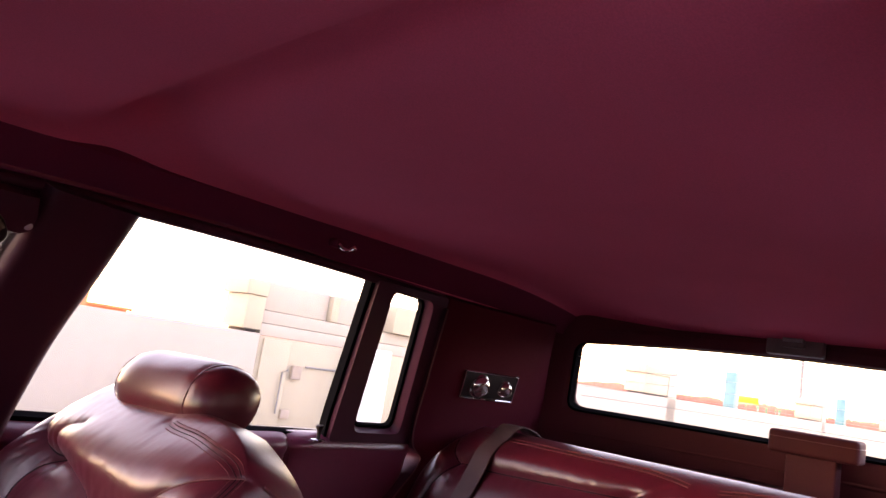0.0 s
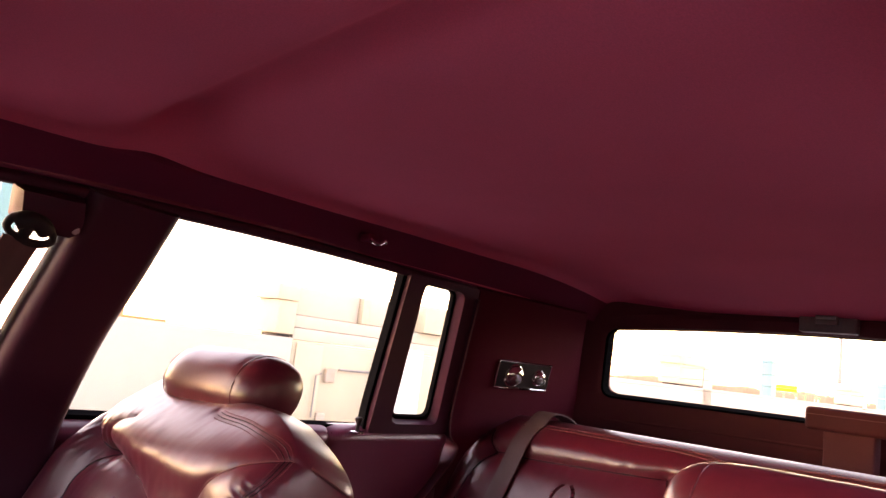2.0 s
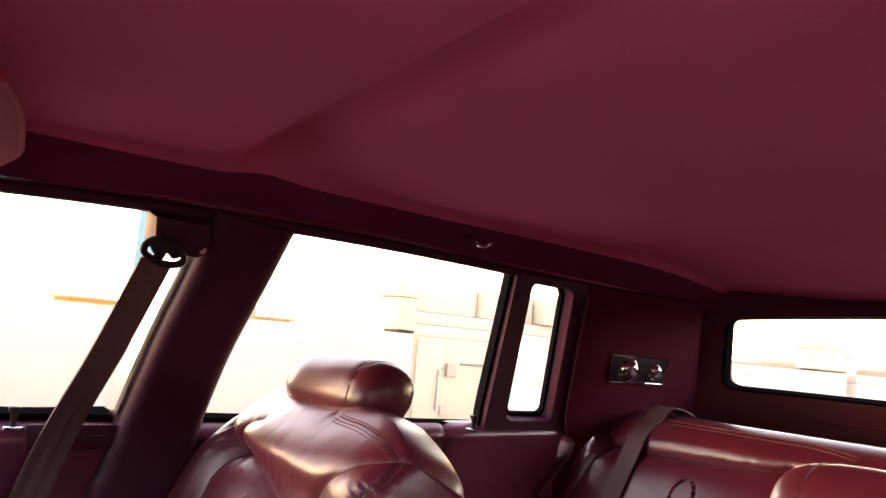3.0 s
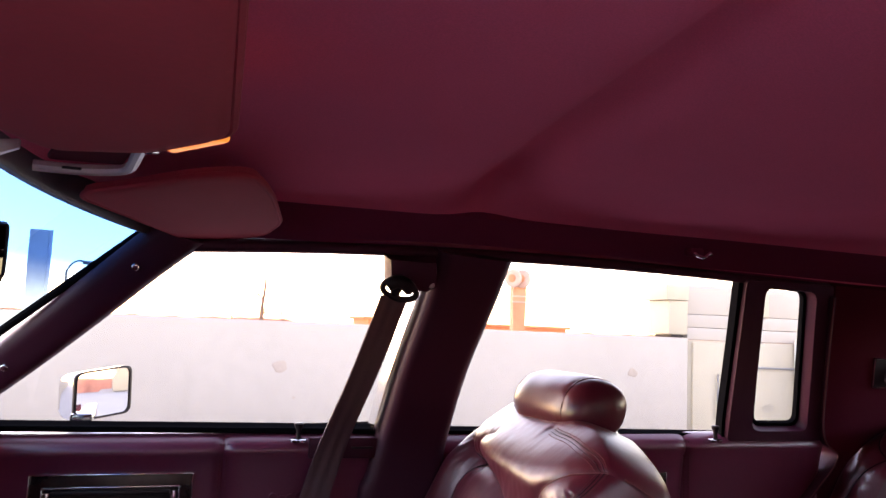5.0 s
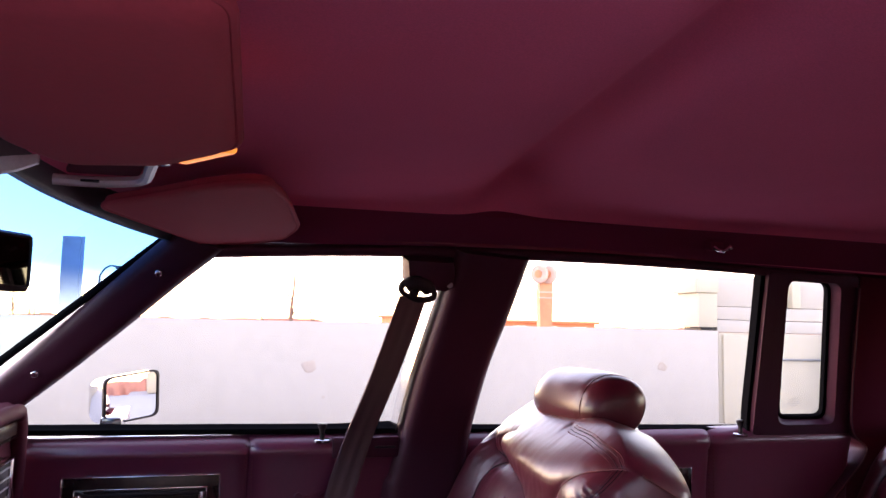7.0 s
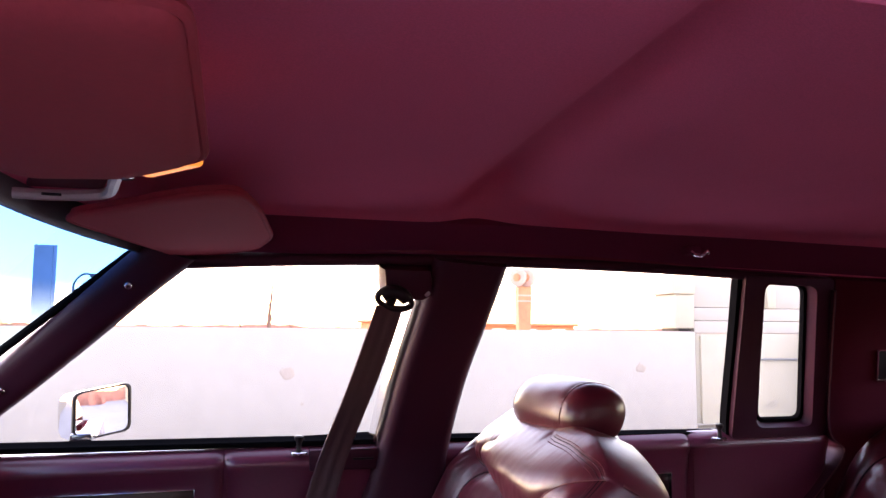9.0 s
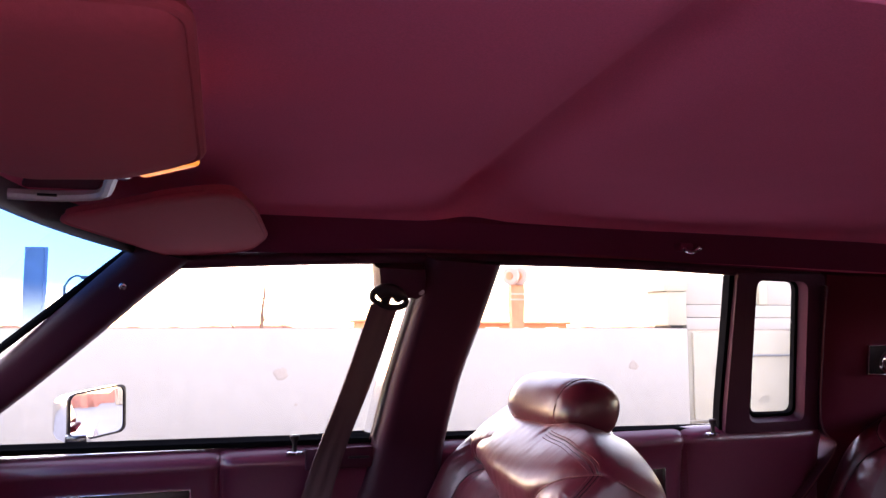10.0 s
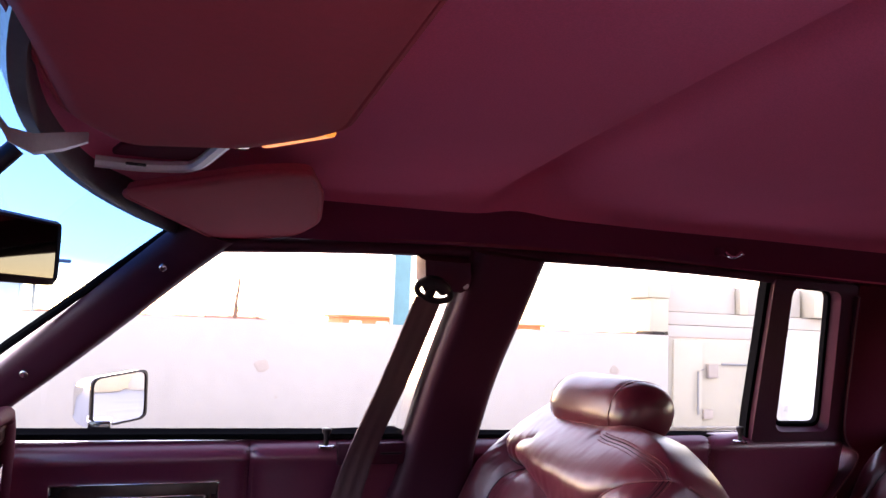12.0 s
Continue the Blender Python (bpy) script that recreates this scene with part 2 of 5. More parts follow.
def pillow(cx, cy, half, z0, z1, lean, front, back, marks=None, nu=64, nv=56, edge=4.0, top=5.0, flip=1, half_in=None):
    """An upholstered back: half(v) is the half width at height share v, front and back the depths; marks(u, v) adds relief to the front."""
    bm = bmesh.new()
    grids = []
    for side in (1, 0):
        rows = []
        for j in range(nv + 1):
            v = 1 - (1 - j / nv) ** 1.6
            row = []
            for i in range(nu + 1):
                u = math.sin((i / nu - 0.5) * math.pi)
                w = half_in(v) if half_in and u * flip < 0 else half(v)
                z = z0 + (z1 - z0) * v
                t = max(0.0, 1 - abs(u) ** edge) ** 0.5 * max(0.0, 1 - v ** top) ** 0.5
                mid = cx + (z - z0) * lean
                d = -front * t - (marks(u * flip, v) * min(1, t * 2) if marks else 0) if side else back * t
                row.append(bm.verts.new((mid + d, cy + w * u, z)))
            rows.append(row)
        grids.append(rows)
    for rows in grids:
        for a, b in zip(rows, rows[1:]):
            for i in range(nu):
                bm.faces.new((a[i], a[i + 1], b[i + 1], b[i]))
    bmesh.ops.remove_doubles(bm, verts=bm.verts, dist=0.0004)
    return bm


# ---- the cabin: ceiling, sides, ends ----
def roof_z(x, y, fold=1.0):
    mid = 1.372
    if x < -0.35:
        mid -= 0.062 * min(1.0, ((-0.35 - x) / 0.36)) ** 2.6
    if x > 0.85:
        mid -= 0.058 * min(1.0, ((x - 0.85) / 0.60)) ** 2.2
    edge = 1.298 - 0.035 * ((x - 0.05) / 0.8) ** 2 * 0.35
    e = min(1.0, abs(y) / 0.558)
    # a steep rounded cove beside the rail, then the gently domed ceiling
    rise = min(1.0, max(0.0, (1 - e) / 0.15))
    z = edge + (mid - 0.010 - edge) * (1 - (1 - rise) ** 2.4) ** 0.72 + 0.010 * (1 - e * e)
    flat = min(1.0, (1 - e) / 0.22)
    bow = -0.062 + 0.105 * y
    z += 0.040 * math.exp(-((x - bow) / 0.056) ** 2) * flat * fold
    z += 0.022 * math.exp(-((x - bow) / (0.05 if x < bow else 0.24)) ** 2) * flat * fold
    z += 0.0022 * noise.noise(Vector((x * 3.1, y * 4.2, 0.3)))
    return z


def front_x(y):
    return -0.705 + 0.36 * y * y


def rear_x(y, z):
    return 1.60 - 0.45 * y * y - 0.5 * (z - 1.08)


def roof_sheet(lift, wide, nx=260, ny=60, ends=0.0):
    bm = bmesh.new()
    rows = []
    for i in range(nx + 1):
        row = []
        for j in range(ny + 1):
            y = -math.cos(math.pi * j / ny)
            y = wide * (0.35 * y + 0.65 * (2 * j / ny - 1))
            x0, x1 = front_x(y) - ends, rear_x(min(abs(y), 0.5), 1.33) + 0.03 + ends
            x = x0 + (x1 - x0) * i / nx
            row.append(bm.verts.new((x, y, roof_z(x, y, 0.0 if lift else 1.0) + lift)))
        rows.append(row)
    for a, b in zip(rows, rows[1:]):
        for j in range(ny):
            bm.faces.new((a[j], a[j + 1], b[j + 1], b[j]))
    return bm


ceiling = part("ceiling", roof_sheet(0.0, 0.558), CLOTH)
tagged(ceiling, "burgundy cloth headliner with a soft transverse fold", "ceiling", kind="structure")
roof = part("roof", roof_sheet(0.075, 0.62, 60, 40, 0.02), PAINT)
tagged(roof, "burgundy painted car roof over the headliner", "roof", kind="structure")


def body_side(s, name, label):
    """Pillar trims, roof rail and rear quarter panel of one side."""
    root = thing(name, label, "car side", "structure")
    back = 0.0 if s > 0 else -0.13
    a_pillar = part("front_pillar_trim", ribbon([(x + back, z) for x, z in ((-0.86, 0.955), (-0.813, 0.999), (-0.728, 1.07), (-0.638, 1.149), (-0.557, 1.222), (-0.49, 1.278))],
                                                [(x + back, z) for x, z in ((-0.955, 0.955), (-0.86, 1.04), (-0.772, 1.122), (-0.684, 1.204), (-0.62, 1.262), (-0.575, 1.302))], -0.012, 0.02, 0.014, s), TRIM, root,
                    "burgundy plastic trim held by two screws")
    for x, z in ((-0.597, 1.238), (-0.787, 1.066)):
        c = on_side(x + back, z, -0.026, s)
        part("screw", disc(bmesh.new(), c, (0, -s, -0.4), 0.0065, 0.004, 16, 0.002), CHROME, a_pillar, "small chrome screw")
    # driver's side takes the pale headliner cloth so its edge reads as lit from outside
    lift, deep = (0.0, -0.010) if s > 0 else (0.017, 0.0)
    part("roof_rail", ribbon([(x, z + lift) for x, z in ((-0.57, 1.262), (-0.511, 1.262), (-0.356, 1.271), (-0.179, 1.278), (0.067, 1.282), (0.323, 1.281), (0.594, 1.274), (0.80, 1.262), (1.0, 1.252), (1.25, 1.24))],
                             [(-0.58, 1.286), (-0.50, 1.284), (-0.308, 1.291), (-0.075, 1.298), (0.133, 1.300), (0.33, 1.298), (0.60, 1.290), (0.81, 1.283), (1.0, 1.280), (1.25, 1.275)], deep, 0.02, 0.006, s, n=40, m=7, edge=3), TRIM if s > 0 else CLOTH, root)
    # added strip from window edge to headliner; dark cloth paints the cove's shade
    strip_rings = []
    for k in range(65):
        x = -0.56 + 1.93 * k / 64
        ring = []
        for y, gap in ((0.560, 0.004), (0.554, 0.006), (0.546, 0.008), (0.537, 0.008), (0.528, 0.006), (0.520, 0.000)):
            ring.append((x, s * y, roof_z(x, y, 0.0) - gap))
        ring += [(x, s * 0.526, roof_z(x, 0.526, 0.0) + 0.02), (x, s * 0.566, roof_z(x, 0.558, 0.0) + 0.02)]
        strip_rings.append(ring)
    part("rail_tone_strip", loft(bmesh.new(), strip_rings), SHADE_CLOTH if s > 0 else CLOTH, root, "added strip along the roof's side, light and shade in its colour")
    part("roof_side", ribbon([(-0.60, 1.288), (0.0, 1.300), (1.25, 1.275)], [(-0.60, 1.335), (0.0, 1.352), (1.25, 1.325)], 0.0, 0.028, 0.0, s, n=24, m=3), PAINT, root)
    # pale cloth on the driver's seal stands for pink light on the roof edge
    drop = 0.0 if s > 0 else 0.008
    part("drip_moulding" if s > 0 else "lit_door_seal", ribbon([(x, z - drop) for x, z in ((-0.60, 1.262), (-0.40, 1.268), (0.0, 1.285), (0.5, 1.285), (1.25, 1.25))], [(-0.60, 1.288), (-0.40, 1.292), (0.0, 1.308), (0.5, 1.308), (1.25, 1.275)], 0.024, 0.040, 0.002, s, n=30, m=5),
         CHROME if s > 0 else CLOTH, root, "bright metal drip moulding" if s > 0 else "door seal in pale cloth, coloured as if lit from outside")
    part("centre_pillar_trim", ribbon([(-0.083, 1.298), (-0.101, 1.200), (-0.126, 1.080), (-0.146, 0.954), (-0.168, 0.866), (-0.182, 0.80), (-0.19, 0.45)],
                                      [(0.060, 1.290), (0.037, 1.189), (0.009, 1.076), (-0.009, 0.945), (-0.018, 0.863), (-0.025, 0.80), (-0.03, 0.45)], -0.026, 0.022, 0.016, s, n=40, m=17, edge=9), TRIM, root,
         "wide dark burgundy pillar cover")
    part("pillar_seal", ribbon([(-0.095, 1.285), (-0.114, 1.200), (-0.139, 1.080), (-0.159, 0.950)], [(-0.092, 1.285), (-0.111, 1.200), (-0.136, 1.080), (-0.156, 0.950)], -0.012, 0.03, 0.003, s, m=5), CHROME, root, "thin bright metal edge")
    part("quarter_panel", ribbon([(0.832, 1.285), (0.875, 1.10), (0.922, 0.935), (0.935, 0.920)],
                                 [(1.30, 1.285), (1.37, 1.15), (1.50, 0.935), (1.505, 0.920)], -0.022, 0.012, 0.010, s, n=40, m=15, edge=9), SAIL, root, "broad padded dark red panel")
    part("lower_quarter_panel", ribbon([(0.935, 0.918), (0.960, 0.885), (0.90, 0.80), (0.86, 0.45)], [(1.505, 0.918), (1.52, 0.88), (1.53, 0.80), (1.53, 0.45)], 0.030, 0.052, 0.002, s, n=24, m=7), SAIL, root, "dark red panel beside the rear seat")
    part("door_edge_moulding", ribbon([(0.826, 1.262), (0.869, 1.095), (0.915, 0.935), (0.954, 0.888), (0.90, 0.822), (0.845, 0.770)],
                                      [(0.834, 1.262), (0.877, 1.095), (0.923, 0.935), (0.964, 0.884), (0.908, 0.814), (0.852, 0.762)], -0.028, 0.02, 0.004, s, n=40, m=5), TRIM, root, "shiny burgundy edge beading")
    # a paler tube draws the highlight along the door's edge
    edge_line = [(0.826, 1.262), (0.869, 1.095), (0.915, 0.935), (0.957, 0.886), (0.90, 0.818), (0.845, 0.766)]
    part("edge_highlight", tube(bmesh.new(), [on_side(p.x, p.z, -0.033, s) for p in spline([(x, 0, z) for x, z in edge_line], 50)], 0.0018, 6), STITCH, root, "thin paler tube for the edge's highlight")
    part("outer_skin", ribbon([(-1.05, 0.90), (0.0, 0.90), (1.9, 0.90)], [(-1.05, 0.30), (0.0, 0.28), (1.9, 0.30)], 0.055, 0.12, 0.0, s, n=10, m=3), PAINT, root)
    part("quarter_skin", ribbon([(0.99, 1.30), (1.04, 0.935)], [(1.45, 1.27), (1.70, 0.935)], 0.016, 0.03, 0.0, s, n=10, m=3), PAINT, root)
    return root


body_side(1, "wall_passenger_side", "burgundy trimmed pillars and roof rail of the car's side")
body_side(-1, "wall_driver_side", "burgundy trimmed pillars and roof rail by the driver")


def door_panel(bm, x0, x1, seams, s, top=0.940, bottom=0.40):
    """The padded inner face of a door with a rolled top and stitched upright seams."""
    nx, prof = int((x1 - x0) / 0.006), []
    for k in range(26):
        t = k / 25
        if t < 0.3:
            q = t / 0.3 * math.pi / 2
            prof.append((0.012 - 0.040 * math.sin(q), top - 0.034 * (1 - math.cos(q))))
        else:
            q = (t - 0.3) / 0.7
            prof.append((-0.028 + 0.022 * math.sin(min(1, q * 2.0) * math.pi / 2) - 0.010 * max(0, q - 0.45), top - 0.034 - (top - 0.034 - bottom) * q ** 1.5))
    rows = []
    for i in range(nx + 1):
        x = x0 + (x1 - x0) * i / nx
        pull = sum(math.exp(-abs(x - c) / 0.010) for c in seams) * 0.012
        soft = 0.0015 * noise.noise(Vector((x * 9, 0.0, 4.0)))
        end = 0.012 * (math.exp(-(x - x0) / 0.012) + math.exp(-(x1 - x) / 0.012))
        rows.append([bm.verts.new((x, s * (0.70 + o + (pull + soft + end) * (1 if k > 2 else k / 3)), z)) for k, (o, z) in enumerate(prof)])
    back = [[bm.verts.new((r[0].co.x, s * 0.752, top - 0.002)), bm.verts.new((r[0].co.x, s * 0.752, bottom))] for r in rows]
    for (a, b), (c, d) in zip(zip(rows, rows[1:]), zip(back, back[1:])):
        for k in range(len(a) - 1):
            bm.faces.new((a[k], a[k + 1], b[k + 1], b[k]))
        bm.faces.new((a[0], b[0], d[0], c[0]))
        bm.faces.new((a[-1], c[1], d[1], b[-1]))
    return bm


def seam_thread(x, s, parent, z0=0.93, z1=0.60):
    for dx in (-0.006, 0.006):
        bm = bmesh.new()
        for k in range(44):
            z = z0 - 0.006 - (z0 - z1) * k / 44
            box(bm, x + dx - 0.0007, x + dx + 0.0007, s * 0.6835 - 0.0012, s * 0.6835 + 0.0012, z - 0.0048, z)
        part("stitching", bm, STITCH, parent, "row of small pale stitches")


def lock_knob(x, s, parent, z, y):
    bm = bmesh.new()
    disc(bm, (x, s * y, z - 0.003), (0, 0, 1), 0.016, 0.005, 20, 0.001)
    knob = part("lock_knob", bm, CHROME, parent, "chrome ringed door lock knob")
    bm = bmesh.new()
    prof = [(0.0, 0.0055), (0.010, 0.0046), (0.019, 0.0050), (0.024, 0.0080), (0.029, 0.0090), (0.0315, 0.007)]
    loft(bm, [[(x + r * math.cos(t), s * y + r * math.sin(t), z + h) for t in (2 * math.pi * j / 14 for j in range(14))] for h, r in prof])
    part("pin", bm, DARK, knob, "dark flared pin")
    return knob


FRONT_OPEN = [(-0.860, 0.950), (-0.150, 0.944), (-0.086, 1.290), (-0.505, 1.270)]
REAR_OPEN = [(0.005, 0.941), (0.655, 0.932), (0.594, 1.278), (0.060, 1.288)]
QUARTER_OPEN = [(0.729, 0.955), (0.865, 0.955), (0.780, 1.265), (0.660, 1.269)]


def side_door(name, label, s, front, upper=True):
    root = thing(name, label, "car door", "structure")
    if front:
        x0, x1, seams = -0.90, -0.150, (-0.815, -0.432)
    else:
        x0, x1, seams = -0.05, 0.930, (0.552,)
    panel = part("door_panel", door_panel(bmesh.new(), x0, x1, seams, s), VINYL, root, "padded burgundy vinyl panel with a rolled top edge")
    for x in seams:
        seam_thread(x, s, panel)
    op = FRONT_OPEN if front else REAR_OPEN
    part("belt_seal", ribbon([(x0, op[0][1] + 0.004), (x1 if front else 0.655, op[1][1] + 0.004)], [(x0, op[0][1] - 0.006), (x1 if front else 0.655, op[1][1] - 0.006)], 0.002, 0.03, 0.001, s, n=6, m=5), RUBBER, root, "black rubber window seal")
    if upper:
        pane = part("pane", side_pane(op if front else [(-0.03, 0.925), (0.665, 0.925), (0.605, 1.285), (0.03, 1.29)], 0.004, 0.010, s), SIDE_GLASS, root, "lightly tinted clear glass")
        pane.visible_shadow = False
    if not front:
        part("window_channel", ribbon([(0.588, 1.281), (0.613, 1.141), (0.647, 0.930)], [(0.602, 1.281), (0.628, 1.141), (0.661, 0.930)], -0.010, 0.012, 0.001, s, m=5), RUBBER, root, "black rubber glass channel")
        ring = [(0.655, 0.926), (0.918, 0.926), (0.828, 1.284), (0.598, 1.284)]
        post = part("quarter_window_frame", side_frame(ring, QUARTER_OPEN, 0.010, 0.026, -0.022, 0.014, s, 0.020), TRIM, root, "burgundy plastic surround")
        inner = [(0.738, 0.963), (0.855, 0.963), (0.773, 1.259), (0.668, 1.262)]
        part("window_rubber", side_frame(QUARTER_OPEN, inner, 0.026, 0.022, 0.000, 0.012, s, 0.003), RUBBER, post)
        pane = part("pane", side_pane(QUARTER_OPEN, 0.02, 0.010, s), SIDE_GLASS, post, "small fixed quarter glass")
        pane.visible_shadow = False
        if s > 0:
            bm = bmesh.new()
            for k, w in enumerate((0.018, 0.034, 0.028, 0.036, 0.020)):
                for j in range(3):
                    xa = 0.757 + (0.036 - w) / 2 + w * j / 3
                    p = [on_side(x, z, 0.0085, s) for x, z in ((xa, 1.000 - k * 0.0042), (xa + w * 0.28, 1.000 - k * 0.0042), (xa + w * 0.28, 1.0012 - k * 0.0042), (xa, 1.0012 - k * 0.0042))]
                    bm.faces.new([bm.verts.new(q) for q in p])
            part("glass_marking", bm, GREYMETAL, post, "rows of tiny etched bars", smooth=False)
    lock_knob(-0.300 if front else 0.618, s, root, 0.931 if front else 0.927, 0.676 if front else 0.670)
    return root


def wood_plate(x0, x1, z0, z1, parent, s=1, pulls=True):
    y = s * 0.688
    plate = part("wood_plate", boxed(x0, x1, y - 0.006, y + 0.02, z0, z1, bevel=0.002), WOOD, parent, "glossy dark wood plate in a chrome frame")
    for a in ((x0 - 0.002, x1 + 0.002, z1, z1 + 0.002), (x0 - 0.002, x1 + 0.002, z0 - 0.002, z0), (x0 - 0.002, x0, z0, z1), (x1, x1 + 0.002, z0, z1)):
        part("chrome_edge", boxed(a[0], a[1], y - 0.010, y + 0.01, a[2], a[3], bevel=0.001), CHROME, plate)
    if pulls:
        xi0, xi1, zi = x0 + 0.021, x1 - 0.022, z1 - 0.021
        part("recess", boxed(xi0, xi1, y - 0.008, y + 0.012, z0 + 0.01, zi, bevel=0.002), DARK, plate, "dark pull cup")
        for a in ((xi0 - 0.002, xi1 + 0.002, zi - 0.001, zi + 0.002), (xi0 - 0.002, xi0, z0 + 0.01, zi), (xi1, xi1 + 0.002, z0 + 0.01, zi)):
            part("chrome_edge", boxed(a[0], a[1], y - 0.012, y + 0.0, a[2], a[3], bevel=0.0008), CHROME, plate)
        for x in (xi0 + 0.008, xi1 - 0.008):
            part("pull_post", tube(bmesh.new(), [(x, y - 0.016, zi - 0.006), (x, y - 0.020, zi - 0.03), (x, y - 0.020, zi - 0.075)], 0.0065, 12), CHROME, plate)
        part("pull_bar", boxed(xi0 + 0.014, xi1 - 0.014, y - 0.020, y - 0.010, zi - 0.012, zi - 0.004, bevel=0.002), DARK, plate)
    return plate


front_door = side_door("door_1", "front passenger door with padded burgundy panel and wood plate, closed", 1, True)
wood_plate(-0.744, -0.483, 0.765, 0.872, front_door)
slot = part("belt_slot_plate", boxed(-0.280, -0.152, 0.668, 0.70, 0.897, 0.936, bevel=0.003), TRIM, front_door, "smooth burgundy seat belt slot cover")
part("slot", boxed(-0.200, -0.160, 0.664, 0.672, 0.915, 0.919, bevel=0.001), DARK, slot)
# raised script ornament, as plain flourishes
bm = bmesh.new()
for k in range(5):
    x = -0.345 + 0.016 * k
    tube(bm, [(x + 0.010 * math.cos(t) + 0.006, 0.6855, 0.815 + (0.011 if k else 0.018) * math.sin(t) + 0.002 * k) for t in (0.6 + 5.2 * q / 12 for q in range(13))], 0.0014, 6)
part("script_ornament", bm, VINYL, front_door, "small embossed flourish")
part("outer_moulding", loft(bmesh.new(), [[(x, y0, z), (x, y0 + 0.030, z - 0.004), (x, y0 + 0.034, z - 0.03), (x, y0, z - 0.03)] for x, y0, z in ((-0.86, 0.740, 0.934), (-0.46, 0.742, 0.947), (-0.14, 0.742, 0.957), (-0.03, 0.742, 0.955))]), CHROME, front_door, "bright outer moulding under the glass")
rear_door = side_door("door_2", "rear passenger door with padded panel and fixed quarter window, closed", 1, False)
wood_plate(0.33, 0.498, 0.78, 0.856, rear_door, 1, False)
side_door("door_3", "rear door behind the driver with quarter window, closed", -1, False)
side_door("door_4", "driver's door, closed, with its window wound down", -1, True, upper=False)


# rear end of the cabin
def rear_pt(y, z, off=0.0):
    rise = 0.028 * max(0.0, 1 - (y / 0.53) ** 2) * max(0.0, min(1.0, (z - 1.06) / 0.19))
    return Vector((rear_x(y, z + rise) + off, y, z + rise + off * 0.3))


def rear_ring(outer, inner, r_out, r_in, offs):
    """A ring on the cabin's curved rear end; offs: depth at outer back, outer, near inner, inner, inner back."""
    O, I = rounded(outer, r_out), rounded(inner, r_in)
    Od, Id = [], []
    for i in range(len(O)):
        a, b, c, d = O[i], O[(i + 1) % len(O)], I[i], I[(i + 1) % len(I)]
        k = max(1, round((d - c).length / 0.05))
        for q in range(k):
            Od.append(a.lerp(b, q / k))
            Id.append(c.lerp(d, q / k))
    mid = [o.lerp(i, 0.9) for o, i in zip(Od, Id)]
    bm = bmesh.new()
    return loft(bm, [[rear_pt(p.x, p.y, f) for p in loop] for loop, f in zip((Od, Od, mid, Id, Id, Od), (*offs, offs[0]))], cap=False)


BACK_OPEN = [(0.580, 1.050), (-0.580, 1.050), (-0.532, 1.246), (0.532, 1.246)]
back_wall = part("wall_rear", rear_ring([(0.70, 0.93), (-0.70, 0.93), (-0.62, 1.335), (0.62, 1.335)], BACK_OPEN, 0.01, 0.035, (0.05, 0.0, -0.004, 0.004, 0.05)), SHELL)
tagged(back_wall, "burgundy trim panel round the car's rear window", "wall", kind="structure")
ledge = part("trim_rear_ledge", tube(bmesh.new(), [rear_pt(-0.60 + 1.2 * i / 30, 0.992, 0.003) for i in range(31)], 0.008, 10), SHELL)
tagged(ledge, "raised moulding along the panel below the rear window", "trim", kind="structure")
back_window = thing("window_1", "wide low rear window with thin heating wires", "car window", "structure")
part("window_rubber", rear_ring(BACK_OPEN, [(0.573, 1.057), (-0.573, 1.057), (-0.525, 1.241), (0.525, 1.241)], 0.035, 0.030, (0.03, 0.003, 0.002, 0.006, 0.03)), RUBBER, back_window)
bm = bmesh.new()
rows = [[bm.verts.new(rear_pt(-0.59 + 1.18 * i / 24, z, 0.018)) for i in range(25)] for z in (1.04, 1.15, 1.26)]
for p, q in zip(rows, rows[1:]):
    for i in range(24):
        bm.faces.new((p[i], p[i + 1], q[i + 1], q[i]))
back_pane = part("pane", bm, BACK_GLASS, back_window, "clear curved glass")
back_pane.visible_shadow = False
for k in range(6):
    z = 1.095 + 0.027 * k
    part("heating_wire", tube(bmesh.new(), [rear_pt(-0.54 + 1.08 * i / 16, z, 0.016) for i in range(17)], 0.0006, 4), GREYMETAL, back_window)
header = bmesh.new()
rings = []
for y in (0.54 - 1.08 * i / 40 for i in range(41)):
    k = 0.08 + 0.92 * (1 - abs(y / 0.54) ** 6)
    rings.append([rear_pt(y, 1.246, -0.003 * k), rear_pt(y, 1.250, -0.010 * k), rear_pt(y, 1.275, -0.012 * k), rear_pt(y, 1.284, -0.004 * k), rear_pt(y, 1.30, 0.02), rear_pt(y, 1.27, 0.02)])
loft(header, rings)
tagged(part("trim_rear_header", header, SHELL), "dark brown trim strip above the rear window", "trim", kind="structure")
latch = thing("rear_header_latch", "dark plastic latch plate on the strip above the rear window", "latch")
lx = rear_x(0, 1.30)
part("plate", boxed(lx - 0.040, lx - 0.010, -0.100, 0.032, 1.276, 1.322, bevel=0.006), LATCH, latch)
part("catch", boxed(lx - 0.052, lx - 0.036, -0.060, -0.008, 1.294, 1.326, bevel=0.004), LATCH, latch)
part("pin", tube(bmesh.new(), [(lx - 0.054, -0.056, 1.312), (lx - 0.054, -0.012, 1.312)], 0.005, 10), GREYMETAL, latch, "small metal pin")

